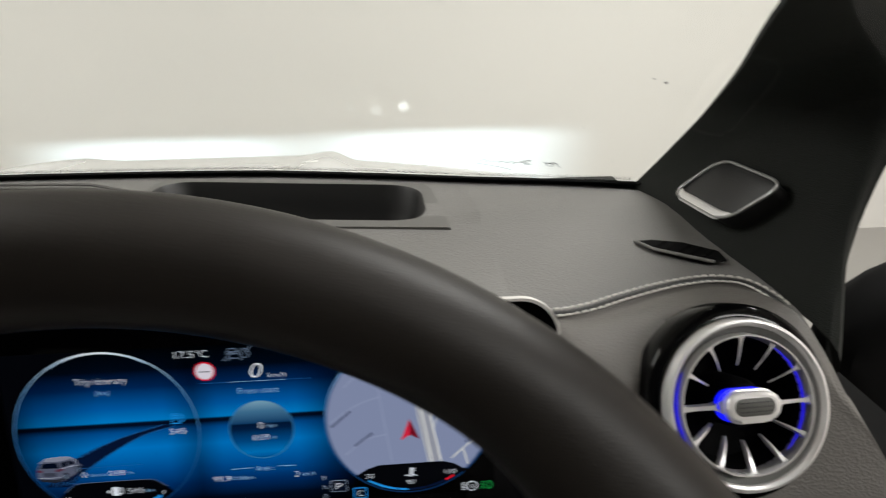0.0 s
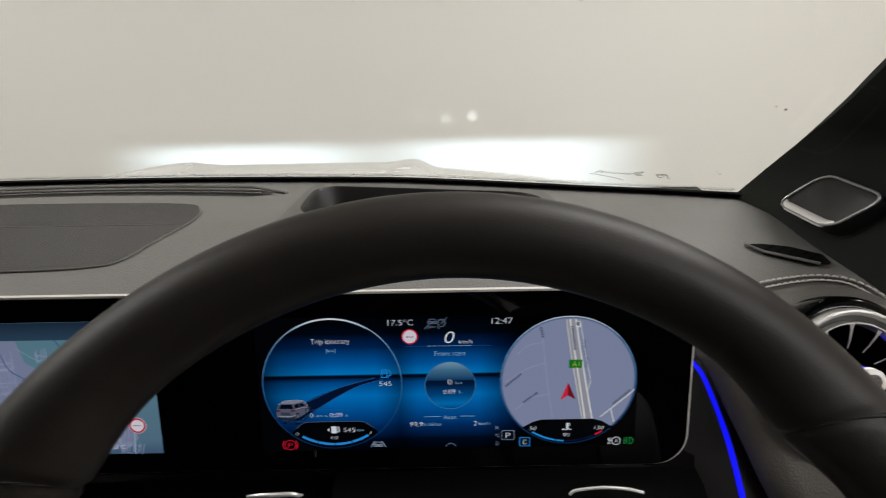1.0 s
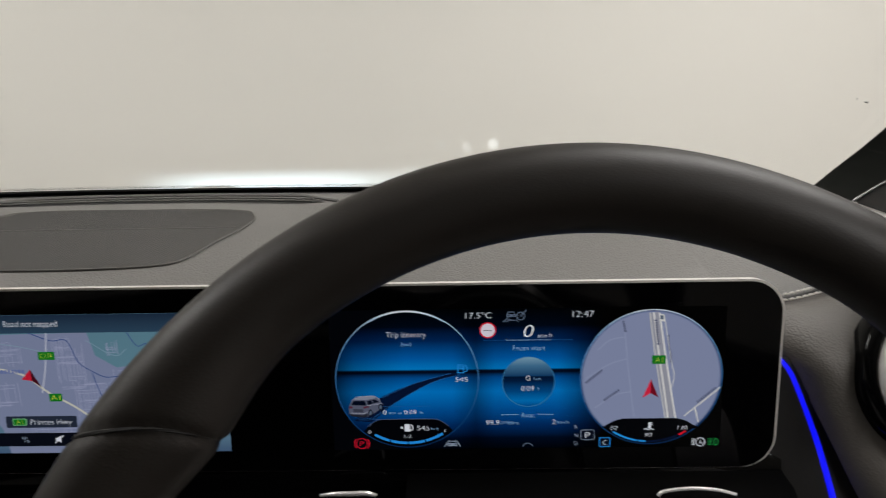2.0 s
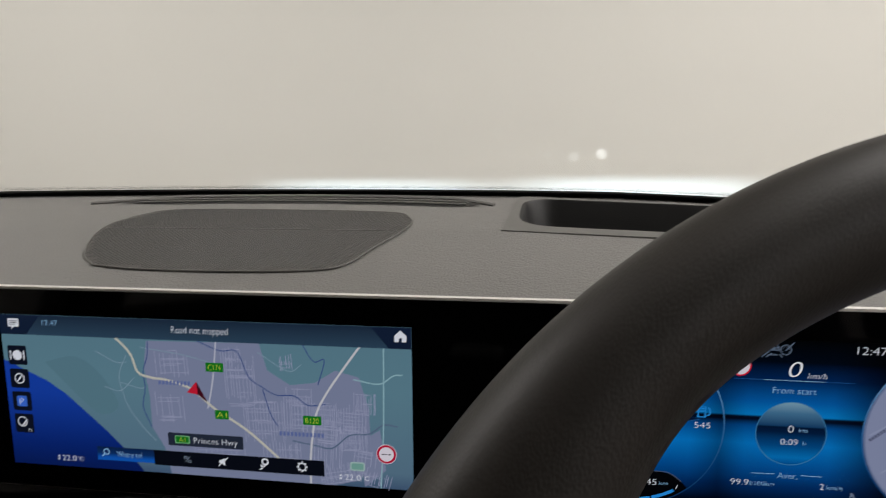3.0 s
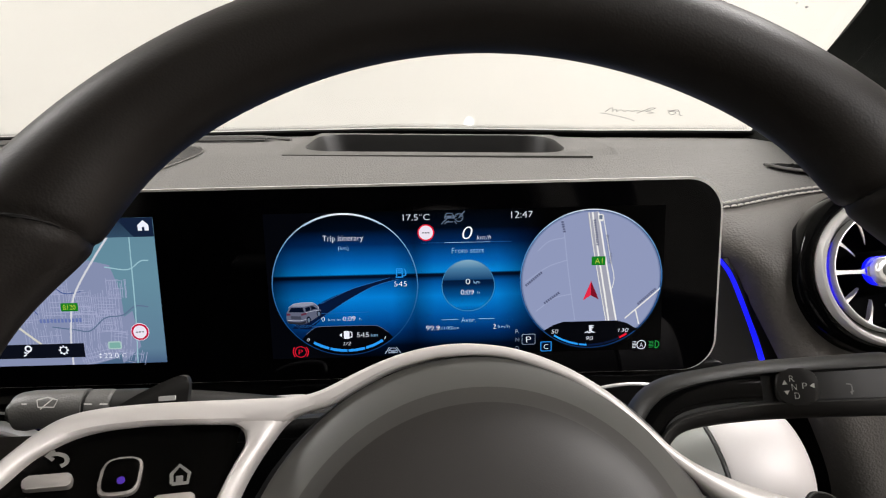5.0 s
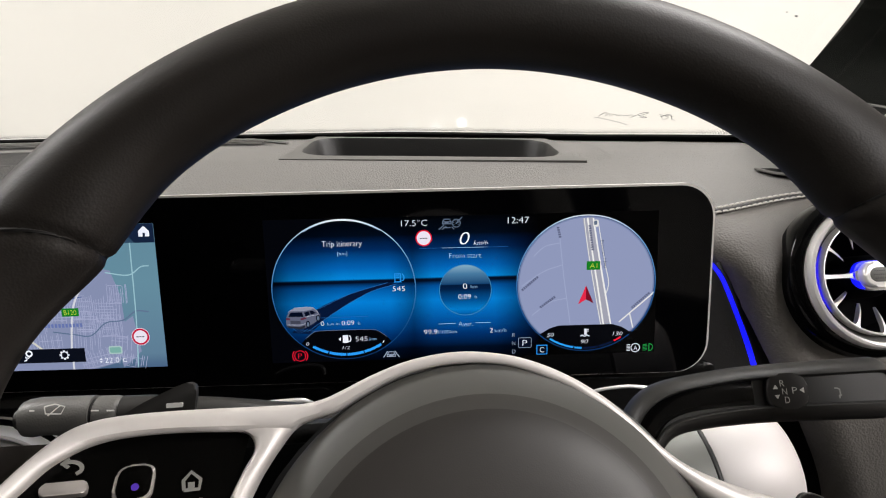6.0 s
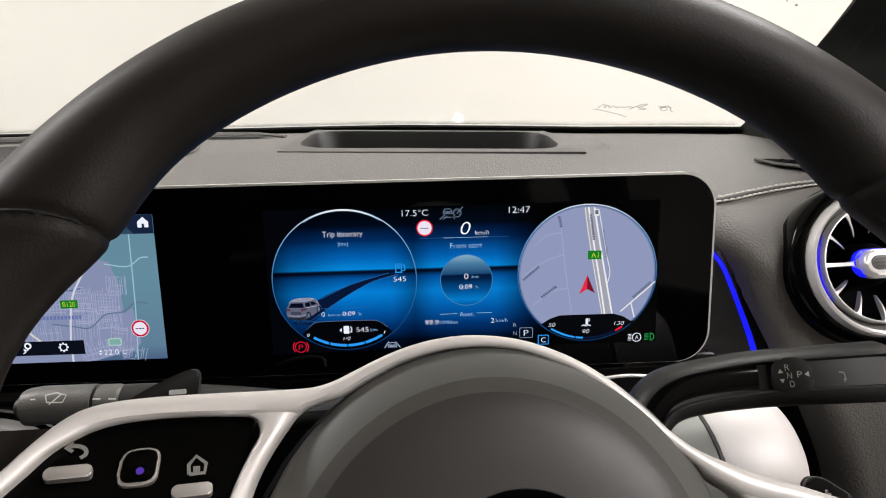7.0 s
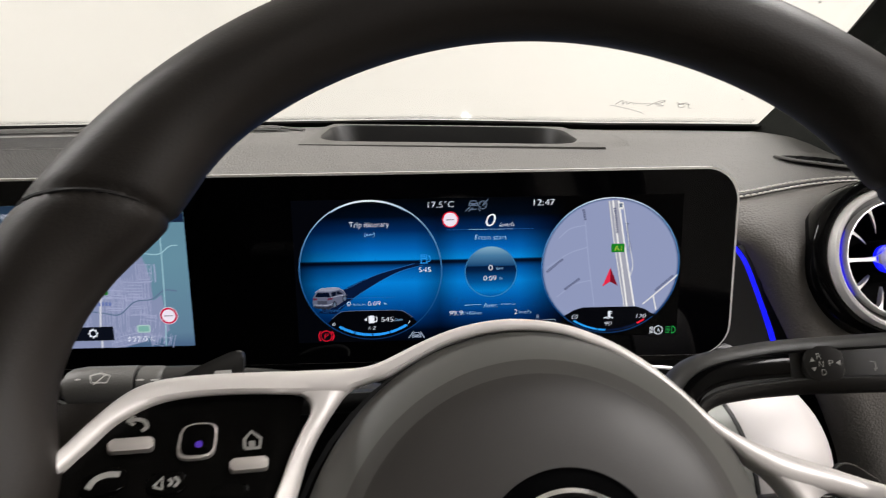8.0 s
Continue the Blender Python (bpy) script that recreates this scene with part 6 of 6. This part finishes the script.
for a, b in zip(top_line, low_line):
    m_, h_ = (a + b) / 2, (a - b) / 2
    ring_ = []
    for p_, z_ in ((1.0, -0.008), (1.0, -0.0030), (0.95, -0.0005), (0.84, 0.0022), (0.60, 0.0050), (0.53, 0.0052), (0.49, 0.0044), (0.46, 0.0026), (-0.42, 0.0026), (-0.46, 0.0044), (-0.50, 0.0050), (-0.62, 0.0048), (-0.88, 0.0030), (-1.0, -0.0005), (-1.0, -0.008), (-0.8, -0.013), (0.8, -0.013)):
        ring_.append(tuple(m_ + h_ * p_ + Vector((0, 0, z_))))
    rows.append(ring_)
end = [(0.0420, v[1] * 0.92, v[2] * 0.85) for v in rows[-1]]
gb = loft(rows + [end, [(0.0428, v[1] * 0.72, v[2] * 0.6) for v in end], [(0.0429, 0.001, -0.004) for v in end]], closed=True)
part("arm", gb, M_BAR, gs)
part("inset", ribbon([(-0.0560, -0.0100), (-0.0500, -0.0035), (-0.0400, 0.0018), (-0.0260, 0.0044), (-0.0110, 0.0056)], [(-0.0505, -0.0165), (-0.0450, -0.0095), (-0.0370, -0.0062), (-0.0250, -0.0046), (-0.0110, -0.0038)], 0.0015, 0.0032, crown=0.0006), M_GLOSS, gs, "glossy dark inset")
field = part("letter_field", slab(rounded(-0.0066, -0.0058, 0.0092, 0.0074, 0.0052, 8), 0.002, 0.0052, 0.0009, seg=3), M_BAR, gs)
for ch, u, v in (("R", -0.0007, 0.0037), ("N", -0.0002, 0.0007), ("D", 0.0004, -0.0024), ("P", 0.0037, 0.0010)):
    text(ch, u, v, 0.0024, 0.0018, M_ICON2, field, 53.6)
for tri in ([(-0.0044, 0.0016), (-0.0025, 0.0017), (-0.0034, 0.0032)], [(-0.0041, -0.0006), (-0.0031, -0.0020), (-0.0022, -0.0005)], [(0.0056, 0.0010), (0.0073, 0.0020), (0.0073, 0.0)]):
    part("gear_mark", slab(tri, 0.0051, 0.0054), M_ICON2, field, smooth=False)
# Glint in the stalk's recess, painted on as a thin pale stroke.
stroke("glint_mark", [[(0.0205, 0.0014), (0.0222, 0.0011), (0.0225, -0.0004), (0.0220, -0.0024)], [(0.0217, -0.0016), (0.0230, -0.0012)]], 0.0005, 28.0, M_ICON, gs)

# silver barrel below the gear stalk
barrel = thing("column_barrel", pose(0.127, -0.093, 0.927) @ pose(0, 0, 0, 0, 84, 6), "satin silver barrel beside the steering column", "trim")
part("sleeve", lathe([(0.034, -0.075), (0.0375, -0.040), (0.0390, -0.0135)], 40), M_SLEEVE, barrel, "grey satin sleeve")
part("joint", lathe([(0.0385, -0.0140), (0.0397, -0.0130), (0.0397, -0.0118), (0.0385, -0.0105)], 40), M_BLACK, barrel)
part("drum", lathe([(0.0388, -0.0118), (0.0404, -0.0085), (0.0410, 0.005), (0.0402, 0.018), (0.0370, 0.0275), (0.030, 0.0330), (0.0, 0.036)], 48), M_WHITEMETAL, barrel, "pale satin silver drum")

# ---- round vents ----
def vent(m, label, group, side=-1):
    """A turbine vent; side tells towards which hand its blue light lies."""
    v = thing("air_vent", m, label, "air vent", group)
    if side < 0:
        part("collar", lathe([(0.0470, -0.020), (0.0474, -0.0045), (0.0500, -0.0050), (0.0526, -0.0062), (0.0543, -0.0085), (0.0548, -0.024), (0.0470, -0.024)], 96), M_GLOSS, v, "glossy black collar", m=Matrix.Translation((-0.0014, 0.0012, 0)))
    else:
        part("collar", lathe([(0.0470, -0.020), (0.0474, -0.0065), (0.0500, -0.0075), (0.0514, -0.0082), (0.0530, -0.0100), (0.0534, -0.024), (0.0470, -0.024)], 96), M_GLOSS, v, "glossy black collar")
        part("collar_rim", lathe([(0.0510, -0.0085), (0.0511, -0.0074), (0.0515, -0.0070), (0.0519, -0.0074), (0.0520, -0.0090)], 96), M_FRAME, v, "thin satin grey rim")
    part("ring", lathe([(0.0470, -0.022), (0.0477, -0.0045), (0.0474, -0.0010), (0.0465, 0.0013), (0.0450, 0.0018), (0.0436, 0.0009), (0.0430, -0.0008), (0.0428, -0.0030)], 96), M_SATIN, v, "satin chrome outer ring")
    part("ring_slope", lathe([(0.0431, -0.0012), (0.0416, -0.0044), (0.0402, -0.0060), (0.0392, -0.0066), (0.0390, -0.0150)], 96), M_FRAME, v, "grey satin slope inside the ring")
    part("inner_ring", lathe([(0.0391, -0.0060), (0.0387, -0.0008), (0.0382, 0.0008), (0.0375, 0.0008), (0.0370, -0.0006), (0.0368, -0.010)], 96), M_BLADE, v, "bright chrome inner ring")
    part("bowl", lathe([(0.0372, -0.004), (0.0366, -0.014), (0.034, -0.030), (0.02, -0.038), (0.0005, -0.039)]), M_DARK, v)
    for a0, a1 in ((140, 205), (-48, 52)) if side < 0 else ((-40, 42), (160, 200)):
        pts = [(0.0366 * math.cos(radians(a)), 0.0366 * math.sin(radians(a)), -0.0070) for a in range(a0, a1 + 1, 5)]
        part("glow_arc", tube(pts, lambda f: 0.0003 + 0.0007 * math.sin(3.1416 * f), 6), M_BLUEDIM, v, "glowing blue arc for ambient light and its reflection")
    # Glowing arc in the groove paints in the blue reflection on the ring's slope.
    pts = [(0.0397 * math.cos(radians(a)), 0.0397 * math.sin(radians(a)), -0.0042) for a in (range(150, 216, 5) if side < 0 else range(-36, 32, 4))]
    part("glow_arc", tube(pts, lambda f: 0.0002 + 0.0007 * math.sin(3.1416 * f), 6), M_BLUEDIM, v, "glowing blue arc for ambient light and its reflection")
    for k in range(12):
        a = radians(30 * k)
        c, s = math.cos(a), math.sin(a)
        if k % 6:
            ends = ((0.0374, 0.0030, -0.0010, 0.003), (0.0362, 0.0013, -0.0012, 0.003), (0.0335, 0.0008, -0.0018, 0.003), (0.0265, 0.0005, -0.0045, 0.003), (0.0205, 0.0001, -0.0085, 0.001))
        else:
            ends = ((0.0374, 0.0040, -0.0010, 0.008), (0.0360, 0.0014, -0.0012, 0.004), (0.0300, 0.0011, -0.0012, 0.004), (0.0200, 0.0012, -0.0005, 0.005), (0.0150, 0.0036, 0.0, 0.006), (0.0115, 0.0050, 0.0, 0.006))
        lean = 0.0012
        blade = loft([[(r * c - t * s, r * s + t * c, z), (r * c + t * s, r * s - t * c, z), (r * c + (t * 0.5 + lean) * s, r * s - (t * 0.5 + lean) * c, z - d), (r * c - (t * 0.5 - lean) * s, r * s + (t * 0.5 - lean) * c, z - d)] for r, t, z, d in ends], closed=True)
        part("blade", blade, M_BLADE, v)
    part("hub_stem", lathe([(0.015, -0.034), (0.0140, -0.010), (0.011, -0.004), (0.0, -0.003)], 32), M_DARK, v)
    part("hub", slab(rounded(-0.0156, -0.0080, 0.0156, 0.0080, 0.0079), -0.004, 0.0062, 0.0020, seg=3), M_SATIN, v, "satin chrome hub")
    part("hub_inset", slab(rounded(-0.0116, -0.0047, 0.0116, 0.0047, 0.0046), 0.0058, 0.0065, 0.0004), M_GREY, v, "dark perforated hub inset")
    for iu in range(-6, 7):
        for iv in (-1, 0, 1):
            part("hub_hole", slab(disc(iu * 0.0015 + (iv % 2) * 0.0007, iv * 0.0024, 0.00045, 6), 0.0065, 0.0066), M_BLACK, v, smooth=False)
    glow = rounded(-0.0182, -0.0088, 0.0130, 0.0094, 0.0088) if side < 0 else rounded(-0.0130, -0.0084, 0.0172, 0.0094, 0.0086)
    part("hub_light", slab(glow, -0.0035, -0.0002, 0.0006), M_BLUE, v, "blue lit ring behind the hub")
    foot = rounded(-0.0150, -0.0098, 0.0165, 0.0088, 0.0088) if side < 0 else rounded(-0.0165, -0.0096, 0.0150, 0.0084, 0.0084)
    part("hub_foot", slab(foot, -0.0030, 0.0010, 0.0006), M_SATIN, v)
    return v


vent(VENT, "round turbine air vent of brushed aluminium with blue light", "round air vents")
middle_vent = vent(pose(-0.4263, -0.030, 0.8705, 84, 0, 0) @ Matrix.Scale(1.05, 4), "round turbine air vent of satin chrome in glossy black panel", "round air vents", 1)
for vx in (-0.3005, -0.5520):
    copy_thing(middle_vent, pose(vx, -0.030, 0.8705, 84, 0, 0) @ Matrix.Scale(1.05, 4))

# ---- marks on the windscreen ----
def on_glass(x, s, off=-0.0015):
    p = Vector(screen_point(x, s))
    return p + Vector((0, off, off * -1.0))


M_INK = mat("thin_ink", (0.30, 0.30, 0.29), 0.8)
scrawl = thing("windscreen_scrawl", pose(0, 0, 0), "thin illegible pen strokes on the windscreen glass", "mark")
sc = Vector((0.1900, 0.29, 1.0620))


def pen(pts, r=0.00028):
    """A pen stroke lying on the glass; pts across and up the glass, in millimetres from its middle."""
    out = []
    for a, b in pts:
        x = sc.x + a * 1.06e-3
        best = min((abs(screen_point(x, s / 400)[2] - (sc.z + b * 1e-3)), s / 400) for s in range(0, 160))[1]
        out.append(on_glass(x, best))
    return tube(spline(out, 4), r, 5)


part("pen_stroke", pen([(-37, -2), (-31, -2.5), (-23, -5), (-12, -9), (-4, -12)]), M_INK, scrawl)
part("pen_stroke", pen([(-33, -1), (-31, 2), (-28, 5), (-27, 0), (-25, 3), (-23, 0), (-20, 2), (-17, 0), (-14, 1), (-10, 0), (-6, 2), (-3, 0)]), M_INK, scrawl)
part("pen_stroke", pen([(-5, -2), (0, 2), (4, 5), (8, 5), (5, 2), (1, 1), (6, 0), (9, -2), (3, -2)]), M_INK, scrawl)
part("pen_stroke", pen([(18, 3), (22, 2), (27, -1), (24, -3), (21, 0), (26, 3), (29, 1), (31, -3), (34, -4)]), M_INK, scrawl)
part("pen_stroke", pen([(20, 0), (25, 1), (30, 0)]), M_INK, scrawl)

# dirt specks on the glass
for x, s, r in ((0.256, 0.240, 0.0008), (0.248, 0.246, 0.0005), (0.225, 0.16, 0.0005), (0.262, 0.075, 0.0006), (0.258, 0.083, 0.0004), (0.10, 0.40, 0.0005)):
    bm = bmesh.new()
    bmesh.ops.create_icosphere(bm, subdivisions=1, radius=r)
    for v in bm.verts:
        v.co.x *= 1.6
    tagged(part("dirt_speck", bm, M_INK, m=Matrix.Translation(on_glass(x, s))), "tiny dark speck of dirt on the windscreen", "speck", "windscreen specks")
